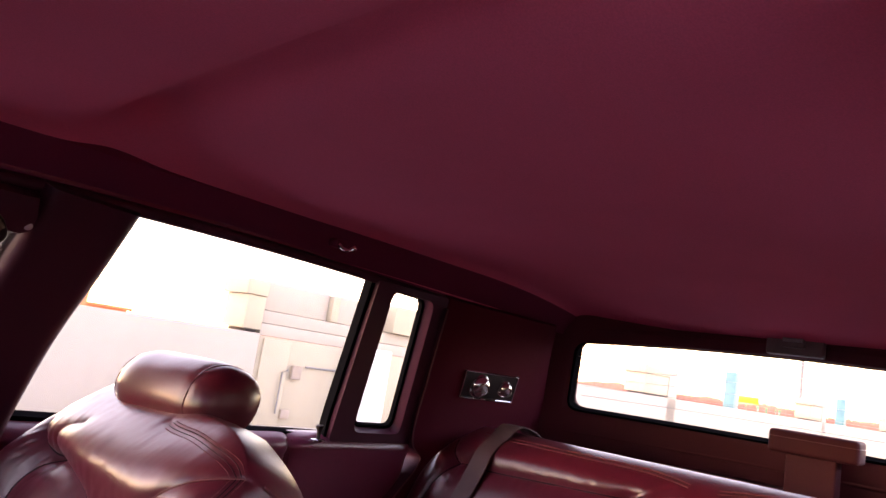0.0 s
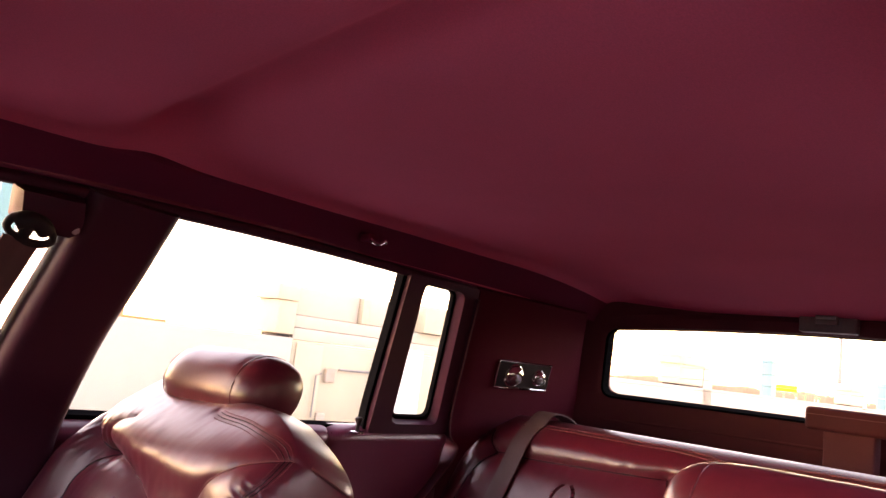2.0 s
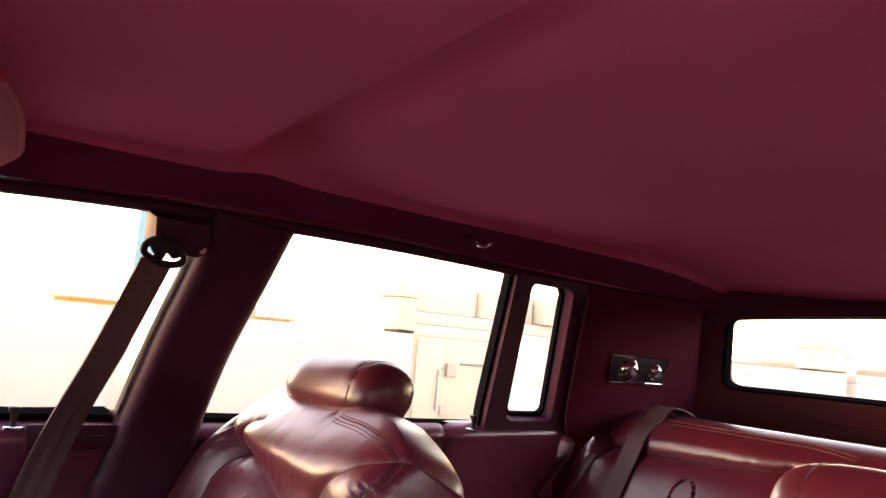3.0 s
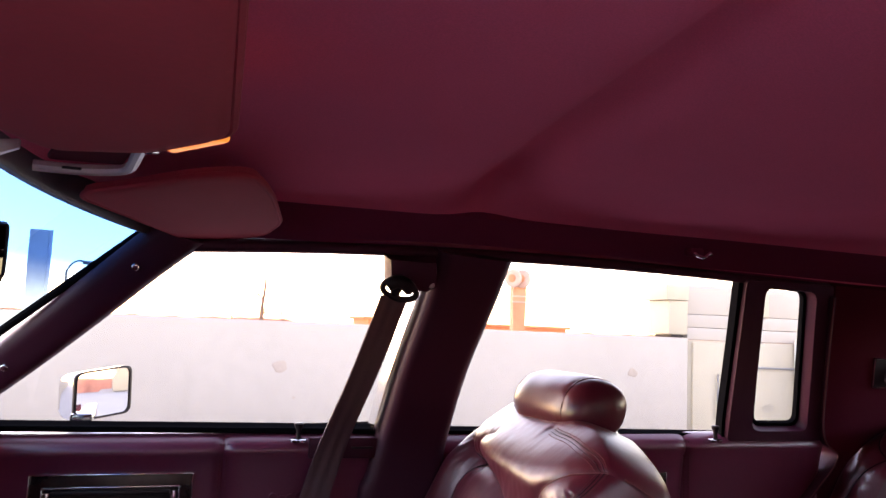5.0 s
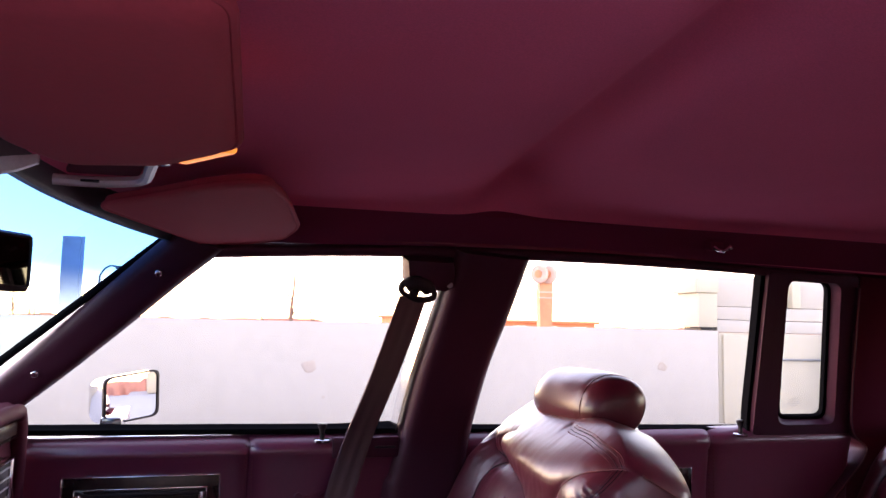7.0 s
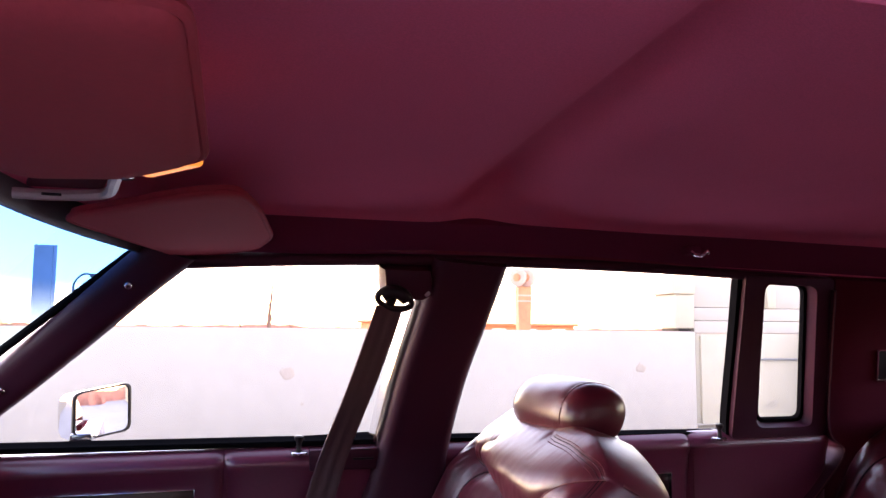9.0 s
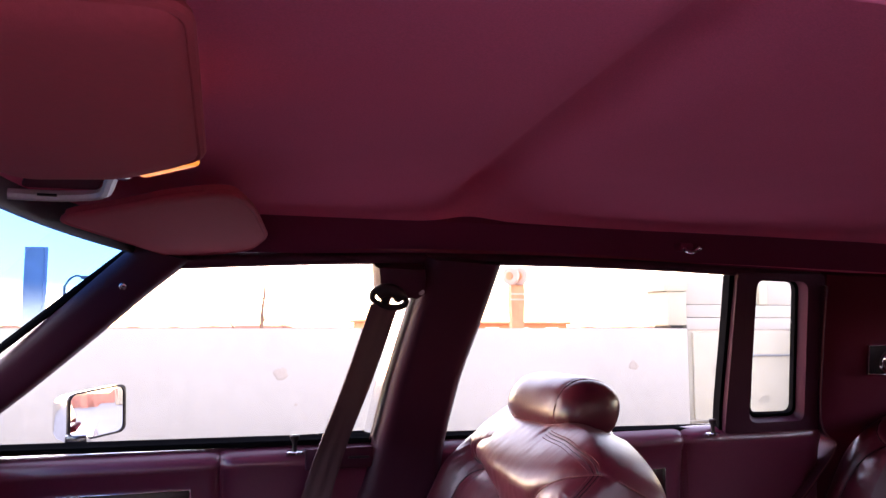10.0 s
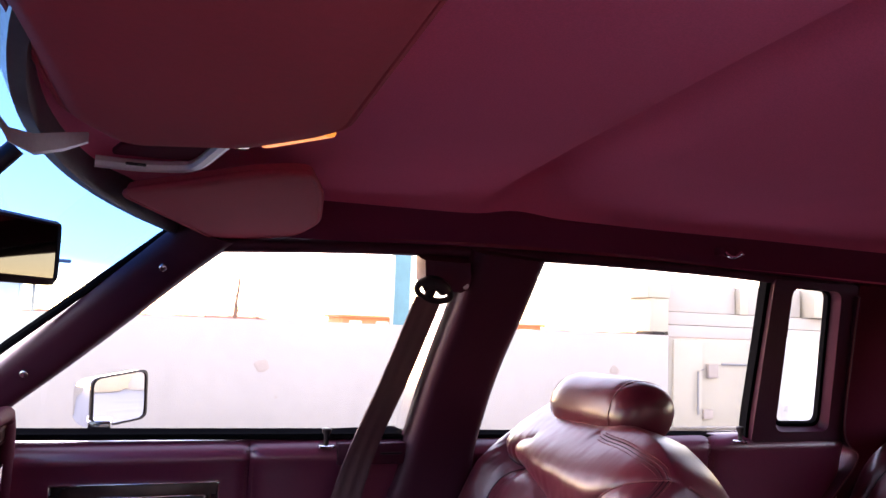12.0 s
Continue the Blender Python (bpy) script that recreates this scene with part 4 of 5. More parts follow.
part("anchor_cover", cover, TRIM, belt, "burgundy moulded anchor cover")
part("bolt", disc(bmesh.new(), bs(-0.098, 1.244, -0.050), (0, -1, -0.3), 0.006, 0.004, 12, 0.001), STEEL, belt)

rear_belt = thing("rear_seat_belt", "dark burgundy seat belt laid over the rear seat back", "seat belt")
run = [(1.30, 0.535, 0.946), (1.25, 0.522, 0.962), (1.17, 0.505, 0.992), (1.09, 0.498, 1.003)]
for z, gap in ((0.968, 0.006), (0.935, 0.006), (0.90, 0.022), (0.86, 0.010), (0.81, 0.008), (0.74, 0.008), (0.62, 0.012)):
    run.append((bench_spot(0.518, z).x - gap, 0.518, z))
part("webbing", strap(run, (0, 1, 0.0), 0.050, n=60), WEB, rear_belt, "ribbed woven strap")
part("shelf_slot", boxed(1.28, 1.34, 0.505, 0.565, 0.944, 0.958, bevel=0.004), DARK, rear_belt)


# ---- fittings on the ceiling and windscreen ----
def slab(outline, th, puff=0.006, inset=0.010):
    """A padded board from a loop of (x, y, z) points: rounded rims, flat faces."""
    c = sum((Vector(p) for p in outline), Vector()) / len(outline)
    up = Vector((0, 0, 1))
    bm = bmesh.new()
    rings = []
    for k, (dz, sh) in enumerate(((-th / 2 - puff, inset * 2.4), (-th / 2 - puff * 0.8, inset), (-th / 2, 0.25 * inset), (0, 0.0), (th / 2, 0.25 * inset), (th / 2 + puff * 0.8, inset), (th / 2 + puff, inset * 2.4))):
        ring = []
        for p in outline:
            d = Vector(p) - c
            ring.append(Vector(p) - d.normalized() * sh + up * dz)
        rings.append(ring)
    return loft(bm, rings)


def curve_loop(pts, r, n=7):
    """A loop of 3D corners with rounded corners."""
    out = []
    P = [Vector(p) for p in pts]
    for i, p in enumerate(P):
        a, b = P[i - 1] - p, P[(i + 1) % len(P)] - p
        ra = min(r, a.length * 0.45, b.length * 0.45)
        a, b = p + a.normalized() * ra, p + b.normalized() * ra
        out += [(1 - t) ** 2 * a + 2 * t * (1 - t) * p + t * t * b for t in (k / (n - 1) for k in range(n))]
    return out


PASSENGER_VISOR = [(-0.575, 0.190, 1.308), (-0.510, 0.145, 1.318), (-0.446, 0.132, 1.325), (-0.412, 0.240, 1.320), (-0.380, 0.430, 1.308), (-0.400, 0.540, 1.297), (-0.522, 0.564, 1.285), (-0.650, 0.235, 1.298)]
DRIVER_VISOR = [(-0.488, -0.470, 1.296), (-0.480, -0.205, 1.290), (-0.536, -0.128, 1.290), (-0.628, -0.052, 1.300), (-0.664, -0.12, 1.303), (-0.664, -0.44, 1.298)]
visor_p = thing("sun_visor", "burgundy sun visor folded up against the headliner", "sun visor", group="sun visors")
part("board", slab(curve_loop(PASSENGER_VISOR, 0.035), 0.012, 0.002, 0.008), VISOR, visor_p, "padded vinyl board with a welted rim")
def visor_welt(corners, r, parent):
    loop = curve_loop(corners, r)
    part("welt", tube(bmesh.new(), [q + Vector((0, 0, -0.004)) for q in loop + loop[:1]], 0.0038, 8), VISOR, parent, "rounded welted rim")


visor_welt(PASSENGER_VISOR, 0.035, visor_p)
part("pivot", tube(bmesh.new(), [(-0.515, 0.565, 1.292), (-0.505, 0.575, 1.283), (-0.49, 0.58, 1.278)], 0.006, 8), TRIM, visor_p)

visor_d = thing("sun_visor", "burgundy sun visor with a lit vanity lamp at its inner end", "sun visor", group="sun visors")
part("board", slab(curve_loop(DRIVER_VISOR, 0.022), 0.016, 0.006, 0.010), VISOR, visor_d, "padded vinyl board")
visor_welt(DRIVER_VISOR, 0.022, visor_d)
vanity = bmesh.new()
tube(vanity, spline([(-0.536, -0.150, 1.298), (-0.546, -0.115, 1.293), (-0.556, -0.06, 1.291), (-0.568, 0.010, 1.2915), (-0.585, 0.026, 1.290), (-0.62, 0.028, 1.288), (-0.655, 0.026, 1.288)], 24), 0.0056, 8)
part("vanity_frame", vanity, STEEL, visor_d, "brushed grey metal frame")
part("vanity_recess", slab(curve_loop([(-0.552, -0.100, 1.296), (-0.574, 0.012, 1.296), (-0.642, 0.016, 1.296), (-0.63, -0.03, 1.296)], 0.006, 3), 0.004, 0.001, 0.002), SAIL, visor_d, "dark mirror recess")
part("frame_slot", boxed(-0.630, -0.612, 0.022, 0.0365, 1.2865, 1.2895, bevel=0.001), DARK, visor_d)
lens = slab(curve_loop([(-0.492, -0.192, 1.289), (-0.531, -0.134, 1.289), (-0.524, -0.120, 1.290), (-0.480, -0.186, 1.290)], 0.003, 3), 0.010, 0.002, 0.002)
part("vanity_lamp", lens, LENS, visor_d, "glowing amber lamp lens")
part("lamp_end", boxed(-0.548, -0.534, -0.140, -0.115, 1.281, 1.299, bevel=0.003), CHROME, visor_d)
part("support_clip", loft(bmesh.new(), [[(x, y - 0.008 * k, z), (x, y + 0.008 * k, z), (x, y + 0.006 * k, z - 0.016 * k), (x, y - 0.006 * k, z - 0.016 * k)] for x, y, z, k in ((-0.656, -0.030, 1.300, 0.5), (-0.672, -0.040, 1.295, 0.8), (-0.690, -0.06, 1.287, 0.9), (-0.700, -0.10, 1.282, 0.6), (-0.704, -0.13, 1.288, 0.3))]), STEEL, visor_d, "grey curved visor clip")

mirror = thing("rear_view_mirror", "black framed rear view mirror hung from the windscreen", "mirror")
def mirror_pt(q, zz, off):
    a, b = Vector((-0.690, 0.112, 0)), Vector((-0.795, -0.085, 0))
    nrm = Vector((0.872, -0.465, 0.155))
    p = a.lerp(b, q)
    return Vector((p.x, p.y, 0)) + nrm * off + Vector((0, 0, zz))
loop = rounded([(0.0, 1.178), (1.0, 1.178), (1.0, 1.240), (0.0, 1.240)], 0.02)
def mloop(grow, off):
    c = Vector((0.5, 1.209))
    return [mirror_pt(c.x + (p.x - c.x) * (1 + grow / 0.125), c.y + (p.y - c.y) * (1 + grow / 0.031), off) for p in rounded([(0.0, 1.178), (0.07, 1.178), (0.93, 1.178), (1.0, 1.178), (1.0, 1.240), (0.93, 1.240), (0.07, 1.240), (0.0, 1.240)], 0.012)]
part("housing", loft(bmesh.new(), [mloop(-0.012, -0.020), mloop(-0.002, -0.014), mloop(0.0, 0.0), mloop(-0.004, 0.006), mloop(-0.006, 0.002)]), DARK, mirror, "black plastic housing")
bm = bmesh.new()
bm.faces.new([bm.verts.new(p) for p in mloop(-0.006, 0.0035)])
part("mirror_glass", bm, DARK_MIRROR, mirror, "dark mirror glass", smooth=False)
part("stalk", tube(bmesh.new(), [mirror_pt(0.5, 1.235, -0.012), (-0.738, 0.01, 1.262), (-0.715, 0.01, 1.290)], 0.008, 10), DARK, mirror)

hook = thing("coat_hook", "small chrome coat hook on the roof rail", "coat hook")
part("base", boxed(0.436, 0.466, 0.508, 0.535, 1.314, 1.330, bevel=0.004), SHADE_CLOTH, hook)
part("prong", tube(bmesh.new(), spline([(0.440, 0.506, 1.318), (0.446, 0.500, 1.312), (0.458, 0.497, 1.311), (0.470, 0.498, 1.319)], 10), 0.0040, 8, 0.003), CHROME, hook)
part("tip", disc(bmesh.new(), (0.470, 0.498, 1.317), (0.5, -0.6, 0.5), 0.0052, 0.004, 12, 0.002), CHROME, hook)

lamp = thing("reading_lamp", "black panel with two round chrome reading lamp fittings", "lamp")
LX0, LX1, LZ0, LZ1 = 0.990, 1.218, 1.066, 1.134
def lamp_pt(q, r, off):
    return on_side(LX0 + (LX1 - LX0) * q + (1 - r) * 0.020, LZ0 + (LZ1 - LZ0) * r, off)
part("panel", loft(bmesh.new(), [[lamp_pt(a, b, o) for a, b in ((0, 0), (1, 0), (1, 1), (0, 1))] for o in (-0.02, -0.036)]), DARK, lamp, "glossy black plate", smooth=False)
for e0, e1 in (((0, 0), (1, 0)), ((0, 1), (1, 1)), ((0, 0), (0, 1)), ((1, 0), (1, 1))):
    part("chrome_edge", tube(bmesh.new(), [lamp_pt(*e0, -0.036), lamp_pt(*e1, -0.036)], 0.0022, 6), CHROME, lamp)
for q, r in ((0.28, 0.031), (0.77, 0.022)):
    part("lamp_eyeball", disc(bmesh.new(), lamp_pt(q, 0.5, -0.034), (-0.25, -0.93, -0.3), r, 0.008, 28, r * 0.65), CHROME, lamp, "round chrome swivel lamp")
    part("bulb_lens", disc(bmesh.new(), lamp_pt(q + 0.035, 0.42, -0.047 if r > 0.02 else -0.043), (-0.45, -0.85, -0.3), r * 0.45, 0.006, 16, 0.002), GREYMETAL, lamp)

brake = thing("high_brake_lamp", "burgundy high mounted brake lamp standing on the parcel shelf", "brake lamp")
part("head", boxed(1.485, 1.565, -0.183, 0.019, 1.042, 1.098, bevel=0.010, seg=3), SHELL, brake, "wide rounded lamp head")
part("seam", boxed(1.4835, 1.5665, -0.1845, 0.0205, 1.0795, 1.0810, bevel=0.0005), VINYL, brake)
part("stem", boxed(1.500, 1.555, -0.135, -0.021, 0.938, 1.046, bevel=0.006, seg=3), SHELL, brake, "plain boxy stand")

# dashboard
dash = thing("dashboard", "burgundy padded dashboard with wood strip and air vents", "dashboard")
bm = bmesh.new()
loft(bm, [[(-0.830 + 0.02 * (y / 0.66) ** 2, y, 0.55), (-0.815 + 0.02 * (y / 0.66) ** 2, y, 0.86), (-0.812, y, 0.955), (-0.803, y, 0.985), (-0.805, y, 1.000), (-0.822, y, 1.010), (-0.90, y, 1.005), (-1.13, y, 0.955), (-1.13, y, 0.55)] for y in (-0.675, -0.665, -0.4, 0.0, 0.4, 0.610, 0.622)])
part("pad", bm, DASH, dash, "padded top and face")
part("wood_strip", boxed(-0.815, -0.799, 0.10, 0.590, 0.962, 0.982, bevel=0.002), WOOD, dash)
part("chrome_edge", boxed(-0.815, -0.797, 0.10, 0.594, 0.958, 0.961, bevel=0.001), CHROME, dash)
part("chrome_edge", boxed(-0.815, -0.797, 0.10, 0.594, 0.983, 0.986, bevel=0.001), CHROME, dash)
vent = part("air_vent", boxed(-0.830, -0.799, 0.38, 0.558, 0.80, 0.932, bevel=0.003), DARK, dash, "black vent with chrome slats")
for k in range(8):
    part("slat", boxed(-0.7985, -0.7955, 0.39, 0.548, 0.812 + 0.015 * k, 0.8142 + 0.015 * k, bevel=0.0006), STEEL, vent)
for a in ((0.553, 0.557, 0.80, 0.932), (0.38, 0.384, 0.80, 0.932), (0.38, 0.557, 0.929, 0.933), (0.38, 0.557, 0.80, 0.804)):
    part("vent_rim", boxed(-0.806, -0.792, a[0], a[1], a[2], a[3], bevel=0.0015), CHROME, vent)

part("end_bezel", tube(bmesh.new(), spline([(-0.803, -0.30, 0.999), (-0.803, 0.10, 0.999), (-0.803, 0.40, 0.999), (-0.803, 0.585, 0.998), (-0.802, 0.606, 0.990), (-0.801, 0.613, 0.965), (-0.801, 0.613, 0.90), (-0.803, 0.612, 0.80), (-0.805, 0.610, 0.62)], 60), 0.0125, 12), DASH, dash, "rounded padded bezel")

# outside mirror on the passenger's door
om = thing("door_mirror", "chrome door mirror outside the front passenger window", "mirror")
def om_pt(q, r, off):
    """q across the glass from its inner to its outer end, r up."""
    a, b = Vector((-0.705, 0.804, 0)), Vector((-0.619, 0.900, 0))
    p = a.lerp(b, q)
    nrm = Vector((0.744, -0.664, 0.045))
    rise = 0.956 + 0.090 * r - 0.016 * (1 - q) * (1 - r) * 0.5 - 0.012 * (1 - q) * r
    return Vector((p.x - 0.0035 * (r - 0.5), p.y + 0.003 * (r - 0.5), rise)) + nrm * off
def om_loop(grow, off, sx=1.0):
    return [om_pt(0.5 + (p.x - 0.5) * (1 + grow) * sx, 0.5 + (p.y - 0.5) * (1 + grow), off) for p in rounded([(0, 0), (1, 0), (1, 1), (0, 1)], 0.16)]
part("housing", loft(bmesh.new(), [om_loop(-0.45, -0.062), om_loop(-0.20, -0.054), om_loop(-0.03, -0.034), om_loop(0.05, -0.010), om_loop(0.05, 0.003), om_loop(0.0, 0.003)]), CHROME, om, "polished chrome shell")
part("rim", loft(bmesh.new(), [om_loop(0.05, 0.002), om_loop(0.06, 0.007), om_loop(-0.02, 0.008), om_loop(-0.04, 0.003)], cap=False), DARK, om, "dark rim")
bm = bmesh.new()
bm.faces.new([bm.verts.new(p) for p in om_loop(-0.02, 0.0055)])
part("mirror_glass", bm, MIRROR, om, smooth=False)
part("foot", boxed(-0.705, -0.665, 0.775, 0.83, 0.925, 0.965, bevel=0.006), CHROME, om)


# ---- outside: roof deck with its parapet ----
tagged(part("ground", boxed(-400, 400, -400, 400, -0.36, -0.06), DECK, smooth=False), "grey asphalt parking deck", "ground", kind="structure")
SLOPE = -0.055


def along(u, v=0.0, z=0.0):
    """u metres along the parapet beside the car, v metres behind its face."""
    d = Vector((1, SLOPE, 0)).normalized()
    return Vector((0, 7.80, z)) + d * u + Vector((-d.y, d.x, 0)) * v


def wall_box(bm, u0, u1, v0, v1, z0, z1, bevel=0.012):
    n0 = len(bm.verts)
    b2 = bmesh.new()
    box(b2, u0, u1, v0, v1, z0, z1, bevel=bevel, seg=2)
    me = bpy.data.meshes.new("tmp")
    b2.to_mesh(me)
    b2.free()
    bm.from_mesh(me)
    bpy.data.meshes.remove(me)
    bm.verts.ensure_lookup_table()
    for v in bm.verts[n0:]:
        v.co = along(v.co.x, v.co.y, v.co.z)
    return bm


parapet = thing("parapet_wall", "long pale concrete parapet along the edge of the parking deck", "wall", "structure")
part("panel", wall_box(bmesh.new(), -30.0, 5.47, 0.0, 0.22, -0.06, 1.150), CONCRETE, parapet)
part("panel", wall_box(bmesh.new(), 8.3, 60.0, 0.0, 0.22, -0.06, 1.150), CONCRETE, parapet)
for n, (u, z, r) in enumerate(((0.41, 0.65, 0.085), (0.58, 0.32, 0.022), (4.70, 0.70, 0.07), (3.04, 1.00, 0.016))):
    bm = bmesh.new()
    rings = []
    for grow, v in ((1.0, 0.002), (0.93, -0.0015), (0.5, -0.002)):
        rings.append([along(u + r * grow * (1 + 0.5 * noise.noise(Vector((math.cos(t), math.sin(t), n * 9.0)))) * math.cos(t), v, z + 0.8 * r * grow * (1 + 0.5 * noise.noise(Vector((math.cos(t), math.sin(t), n * 9.0)))) * math.sin(t)) for t in (2 * math.pi * k / 28 for k in range(28))])
    part("patch", loft(bm, rings), STAIN, parapet, "faint uneven mortar patch")


def capped_pillar(u0, w):
    """A pillar on the parapet: a capped block with a lower side block."""
    root = thing("parapet_pillar", "cream concrete pillar with an overhanging cap on the parapet", "pillar", group="parapet pillars")
    part("shaft", wall_box(bmesh.new(), u0 + 0.05, u0 + w, 0.01, 0.52, 1.19, 1.62), CREAM, root)
    part("cap", wall_box(bmesh.new(), u0, u0 + w, -0.02, 0.56, 1.623, 1.82), CREAM, root)
    # the foot is a dark slab that stands for the gap's shadow
    part("foot", wall_box(bmesh.new(), u0 + 0.10, u0 + w - 0.04, 0.03, 0.45, 1.152, 1.188), DARK, root, "dark slab painting the shadow gap")
    return root


for u0 in (5.15, 15.5, 26.6, 37.0, 47.0):
    capped_pillar(u0, 0.32 if u0 < 6 else 1.15)
    if u0 > 6:
        side = thing("parapet_block", "pale concrete block beside a parapet pillar", "block", group="parapet blocks")
        part("block", wall_box(bmesh.new(), u0 + 1.16, u0 + 1.6, 0.0, 0.5, 0.0, 1.76), CONCRETE, side)
stair = thing("stair_tower_wall", "pale concrete stair tower wall with a cream door panel", "wall", "structure")
part("upper_wall", wall_box(bmesh.new(), 5.48, 6.58, 0.14, 0.60, 1.46, 1.84), CONCRETE, stair)
part("ledge", wall_box(bmesh.new(), 5.48, 8.3, 0.09, 0.60, 1.29, 1.455), CONCRETE, stair)
part("plinth", wall_box(bmesh.new(), 5.48, 8.3, 0.04, 0.60, 1.13, 1.285), CONCRETE, stair)
part("buttress", wall_box(bmesh.new(), 6.59, 6.72, 0.06, 0.55, 1.46, 1.82), CREAM, stair)
part("upper_wall", wall_box(bmesh.new(), 6.73, 7.66, 0.16, 0.60, 1.46, 1.84), CONCRETE, stair)
part("end_block", wall_box(bmesh.new(), 7.70, 8.30, -0.05, 0.55, 1.46, 1.86), CREAM, stair)
part("lower_wall", wall_box(bmesh.new(), 5.48, 8.3, 0.02, 0.40, 0.0, 1.125), CREAM, stair)
part("door_leaf", wall_box(bmesh.new(), 5.53, 5.96, -0.02, 0.015, 0.0, 1.10), CREAM, stair)
part("pipe", tube(bmesh.new(), [along(5.87, -0.05, 0.16), along(5.87, -0.05, 0.70), along(5.95, -0.05, 0.73)], 0.012, 8), GREYMETAL, stair)
part("junction_box", wall_box(bmesh.new(), 6.03, 6.18, -0.05, 0.01, 0.62, 0.80), STAIN, stair)
part("junction_box", wall_box(bmesh.new(), 5.96, 6.10, -0.05, 0.01, 0.10, 0.22), STAIN, stair)
part("cross_pipe", tube(bmesh.new(), [along(6.25, -0.02, 0.80), along(7.1, -0.02, 0.80)], 0.014, 8), GREYMETAL, stair)
part("white_cabinet", wall_box(bmesh.new(), 7.05, 7.52, -0.30, 0.0, 0.0, 1.18), WHITE, stair)


def steel_post(u, z1, w=0.20, v=0.30, red=0.0, paint=None):
    root = thing("steel_post", "teal painted square steel post by the parapet", "post", group="teal posts")
    part("post_body", wall_box(bmesh.new(), u - w / 2, u + w / 2, v, v + w, red, z1, 0.008), paint or TEAL, root)
    part("edge_plate", wall_box(bmesh.new(), u + w / 2 + 0.002, u + w / 2 + 0.035, v + 0.01, v + 0.03, 0.0, z1, 0.003), WHITE, root)
    if red:
        part("red_sleeve", wall_box(bmesh.new(), u - w / 2 - 0.01, u + w / 2 + 0.01, v - 0.01, v + w + 0.01, 0.0, red - 0.003, 0.008), RED, root, "red painted lower sleeve")
    return root


steel_post(-2.18, 2.02, 0.19, paint=GREYTEAL)
steel_post(2.01, 2.40, 0.19)
steel_post(21.3, 2.14, 0.30)
steel_post(31.4, 2.12, 0.30)
steel_post(37.6, 2.06, 0.34, -0.8, 1.16)
sign_post = thing("round_topped_post", "orange-pink post with twin round discs on top", "post")
part("shaft", loft(bmesh.new(), [[along(3.31 - w, 0.35, z), along(3.31 + w, 0.35, z), along(3.31 + w, 0.47, z), along(3.31 - w, 0.47, z)] for w, z in ((0.085, -0.06), (0.075, 1.15), (0.088, 1.50), (0.085, 1.74), (0.05, 1.86))]), POLE, sign_post)
for u in (3.22, 3.34):
    plate = part("wheel", disc(bmesh.new(), along(u, 0.33, 1.80), (-0.80, -0.60, 0), 0.115, 0.035, 28, 0.008), DISC, sign_post, "pale round disc")
    part("hub", disc(bmesh.new(), along(u - 0.032, 0.305, 1.80), (-0.80, -0.60, 0), 0.05, 0.014, 18, 0.004), POLE, plate, "orange-pink round hub")
for z in (1.50, 1.57):
    part("band", loft(bmesh.new(), [[along(3.215, 0.343, z + q), along(3.405, 0.343, z + q), along(3.405, 0.348, z + q), along(3.215, 0.348, z + q)] for q in (0, 0.02)]), DISC, sign_post, "pale painted band")


def street_lamp(p, h, reach=1.2):
    root = thing("street_lamp", "slim grey street lamp with a curved arm", "street lamp", group="street lamps")
    x, y = p
    part("pole", tube(bmesh.new(), [(x, y, 0), (x, y, h * 0.9)], 0.10, 8, 0.06), GREYMETAL, root)
    part("arm", tube(bmesh.new(), spline([(x, y, h * 0.9), (x + 0.2, y, h), (x + reach * 0.6, y, h * 1.05), (x + reach, y, h * 1.04)], 10), 0.05, 6), GREYMETAL, root)
    part("head", boxed(x + reach - 0.1, x + reach + 0.7, y - 0.15, y + 0.15, h * 1.04 - 0.12, h * 1.04 + 0.05, bevel=0.04), GREYMETAL, root)


street_lamp((-6.7, 40.0), 3.5, 0.8)


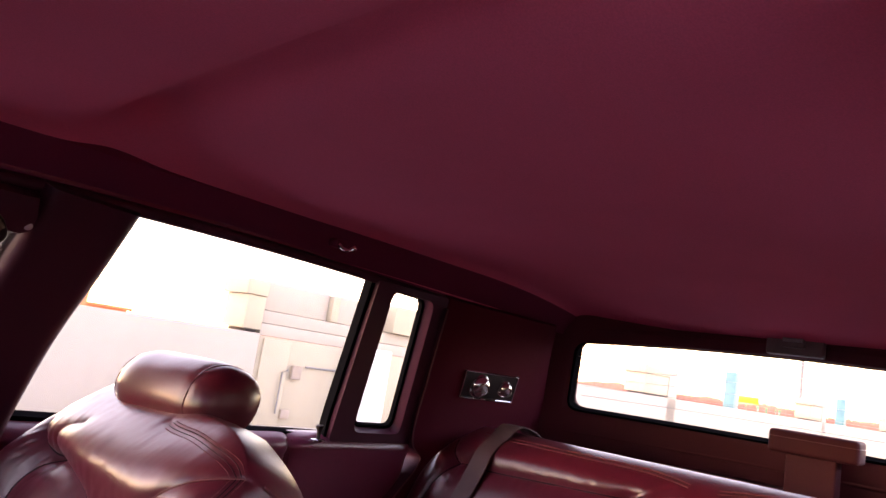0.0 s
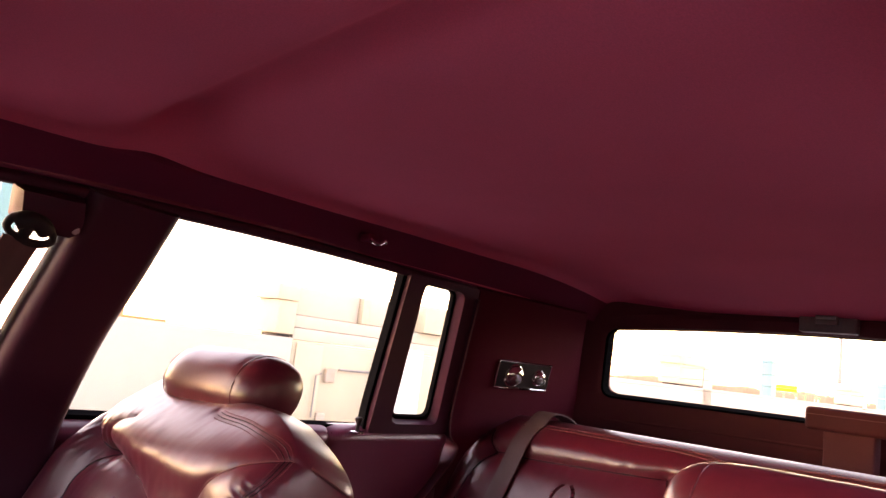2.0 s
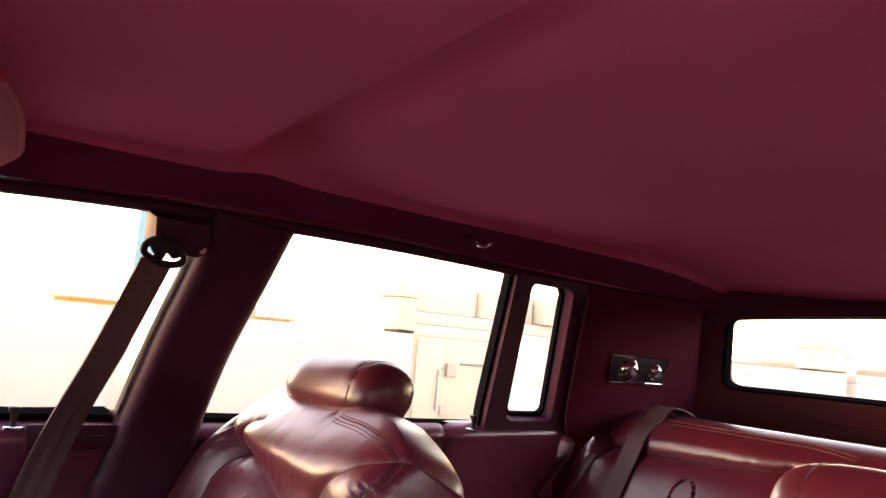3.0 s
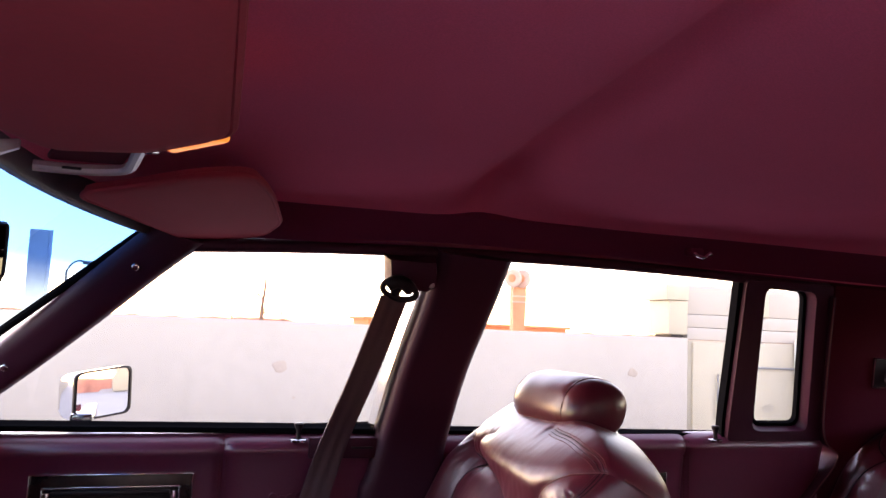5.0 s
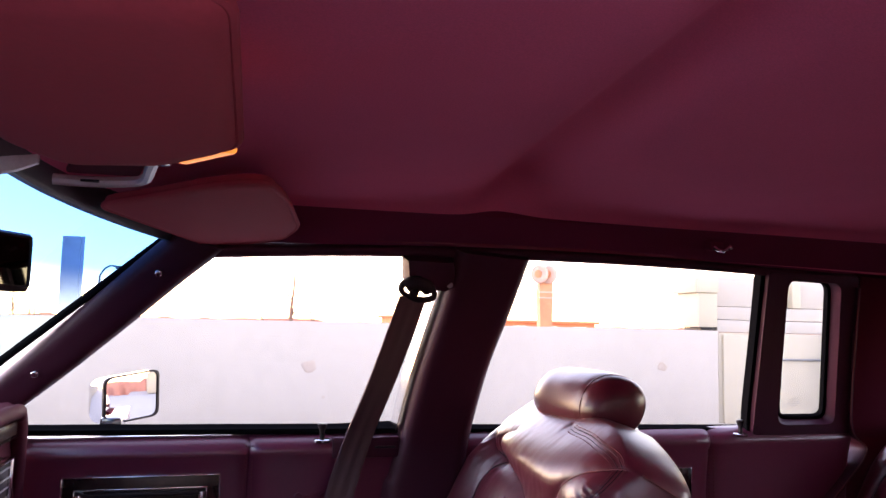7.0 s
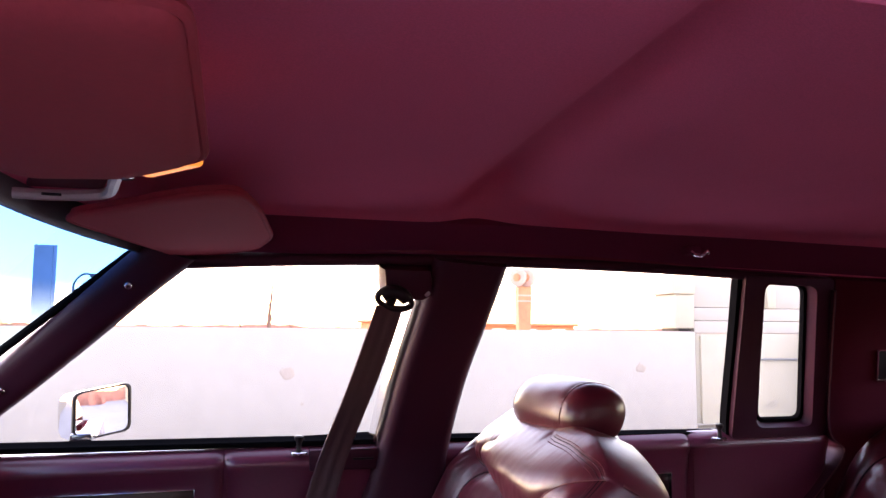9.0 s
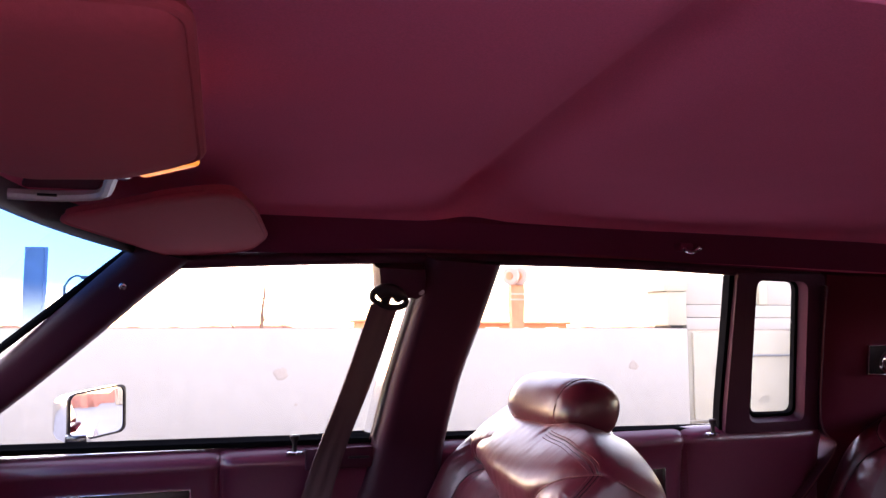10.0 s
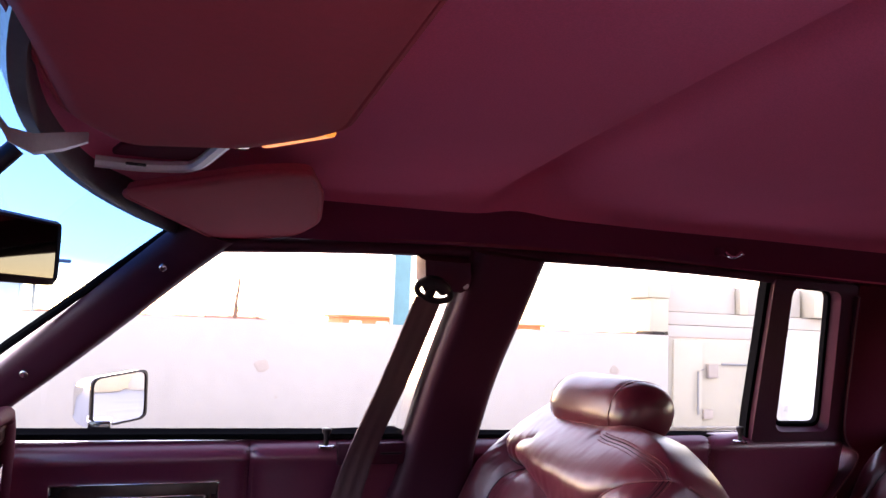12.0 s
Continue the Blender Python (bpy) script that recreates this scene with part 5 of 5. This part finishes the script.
def bare_tree(p, h, seed, spread=0.5, mat=None, twigs=5, label="bare winter tree beyond the parapet", lean=0.0, thick=1.0):
    """A tapered trunk with limbs and many thin twigs."""
    rnd = random.Random(seed)
    root = thing("bare_tree", label, "tree", group="bare trees")
    base = Vector((p[0], p[1], 0.0))
    top = base + Vector((lean * h, 0, h))
    trunk = part("trunk", tube(bmesh.new(), spline([base, base.lerp(top, 0.35) + Vector((rnd.uniform(-1, 1), 0, 0)) * 0.05 * h, base.lerp(top, 0.7) + Vector((rnd.uniform(-1, 1), 0, 0)) * 0.06 * h, top], 14), 0.022 * h * thick, 7, 0.003 * h * thick), mat or BARK, root)
    bm = bmesh.new()
    for k in range(twigs):
        q = rnd.uniform(0.30, 0.92)
        a = base.lerp(top, q)
        ang = rnd.uniform(0, 2 * math.pi)
        ln = h * spread * rnd.uniform(0.35, 0.9) * (1.1 - q * 0.7)
        b = a + Vector((math.cos(ang) * ln * 0.75, math.sin(ang) * ln * 0.3, ln * rnd.uniform(0.4, 0.9)))
        mid = a.lerp(b, 0.5) + Vector((rnd.uniform(-1, 1), 0, rnd.uniform(-0.5, 0.5))) * ln * 0.12
        tube(bm, spline([a, mid, b], 7), 0.008 * h * thick * (1.1 - q), 5, 0.0018 * h * thick)
        for m in range(4):
            f = rnd.uniform(0.3, 0.95)
            c = a.lerp(b, f)
            e = c + Vector((rnd.uniform(-1, 1), rnd.uniform(-0.4, 0.4), rnd.uniform(0.1, 1.0))) * ln * 0.35
            tube(bm, [c, c.lerp(e, 0.5) + Vector((rnd.uniform(-1, 1), 0, 0)) * ln * 0.04, e], 0.0035 * h * thick * (1.1 - q), 4, 0.0010 * h * thick)
    part("branches", bm, mat or BARK, root, "thin leafless twigs")["kind"] = "stuff"


bare_tree((4.4, 60.0), 5.3, 3, 0.45, twigs=9, thick=1.7, label="tall thin leafless tree beyond the parapet")
bare_tree((3.0, 60.0), 2.3, 9, 0.5, twigs=6, lean=-0.7, thick=2.2, label="leaning leafless sapling beyond the parapet")
for k, (x, y, h) in enumerate(((-14.2, 55, 3.0), (-16.5, 58, 3.2), (6.0, 61, 2.4), (-12.9, 55, 2.2))):
    bare_tree((x, y), h, 20 + k, 0.8, twigs=22, thick=1.6)

bare_tree((-12.9, 54.0), 1.95, 61, 0.75, REDTWIG, 70, "dense rust-coloured leafless bush beyond the parapet")

for k, (x, h) in enumerate(((-2.9, 1.95), (-2.3, 1.75), (0.6, 1.7), (3.7, 1.9), (5.2, 2.2), (6.3, 2.0), (9.6, 1.9), (26.5, 1.7))):
    bare_tree((x, 60.0), h, 80 + k, 0.9, REDTWIG, 40, "low rust-coloured leafless thicket beyond the parapet")

# far wood: one uneven belt of small twiggy clumps, sunset light in its colour
rnd = random.Random(5)
verts, faces = [], []
for k in range(26000):
    th = rnd.uniform(-1.25, 1.9)
    R = rnd.uniform(78, 120)
    x, y = R * math.sin(th), R * math.cos(th)
    top = 1.34 + 0.30 * noise.noise(Vector((th * 9, 0, 0))) + 0.30 * noise.noise(Vector((th * 45, 3, 0)))
    if th > 1.0:
        top += 0.75 * max(0.0, min(1.0, (th - 1.0) / 0.1, (1.49 - th) / 0.06))
    h = 1.1 + (max(0.12, top - 1.1) * rnd.uniform(0.45, 1.0) ** 0.6) * R / 90
    w, lean = rnd.uniform(0.05, 0.22), rnd.uniform(-0.15, 0.15)
    dx, dy = math.cos(th) * w, -math.sin(th) * w
    n0 = len(verts)
    verts += [(x - dx, y - dy, 0.0), (x + dx, y + dy, 0.0), (x + dx * (0.6 + lean), y + dy * 0.6, h * 0.86), (x + dx * lean * 4, y + dy * lean * 4, h), (x - dx * 0.7, y - dy * 0.7, h * 0.80)]
    faces += [(n0, n0 + 1, n0 + 2, n0 + 3, n0 + 4)]
me = bpy.data.meshes.new("far_woods")
me.from_pydata(verts, [], faces)
me.materials.append(REDTWIG)
tagged(new("far_woods", me), "distant belt of leafless woods on the horizon, sunset light in their colour", "woods", kind="stuff")


def low_building(x0, x1, y0, y1, h, label="low building far beyond the parapet, coloured as lit orange", mat=None):
    root = thing("low_building", label, "building", group="far buildings")
    part("wall", boxed(x0, x1, y0, y1, 0, h, bevel=0.05), mat or ORANGE, root)
    part("roof", boxed(x0 - 0.3, x1 + 0.3, y0 - 0.3, y1 + 0.3, h, h + 0.22, bevel=0.05), mat or ORANGE, root)
    n = max(2, int((x1 - x0) / 2.2))
    for k in range(n):
        w = (x1 - x0) / n
        part("window", boxed(x0 + w * (k + 0.25), x0 + w * (k + 0.7), y0 - 0.04, y0 + 0.02, h - 0.75, h - 0.25, bevel=0.02), WHITE, root)


low_building(12.7, 17.2, 60, 66, 1.60)
low_building(22.2, 30.6, 60, 66, 1.42)


# added wall, never in view, that keeps low sky light off the driver's side
tagged(part("wall_light_block", boxed(-12.0, 14.0, -3.5, -3.2, -0.06, 2.1, bevel=0.01), UNSEEN_WALL), "added unseen dark wall that blocks light from the driver's side", "wall", kind="structure")

# poles and signs beyond the deck, behind the car
for y in (15.7, 7.3):
    root = thing("flag_pole", "tall slim grey pole beyond the deck", "pole", group="poles")
    part("pole", tube(bmesh.new(), [(60, y, 0), (60, y, 12)], 0.16, 8, 0.12), GREYMETAL, root)
signs = thing("road_signs", "distant yellow and green road sign boards", "sign")
part("yellow_board", boxed(79.9, 80.0, 24.9, 27.0, 1.95, 2.6, bevel=0.02), YELLOW, signs)
for k, (y, w) in enumerate(((25.6, 1.3), (24.0, 1.2), (22.6, 0.9))):
    part("green_board", boxed(79.9, 80.0, y, y + w, 0.6, 1.9 - 0.08 * k, bevel=0.02), GREEN, signs)
    part("text_bars", boxed(79.86, 79.895, y + 0.2, y + w - 0.2, 1.30, 1.48, bevel=0.01), WHITE, signs, "plain pale bars")

# a small gabled house beyond the deck, seen in the door mirror
house = thing("house", "small pale gabled house far behind the car", "house")
part("wall", boxed(62, 70, 1.5, 6.5, 0, 2.2, bevel=0.05), CREAM, house)
bm = bmesh.new()
loft(bm, [[(x, 1.1, 2.2), (x, 6.9, 2.2), (x, 4.0, 4.0)] for x in (61.6, 70.4)])
part("roof", bm, BARK, house)
part("window", boxed(61.95, 62.02, 3.4, 4.6, 2.3, 3.1, bevel=0.02), DARK, house)
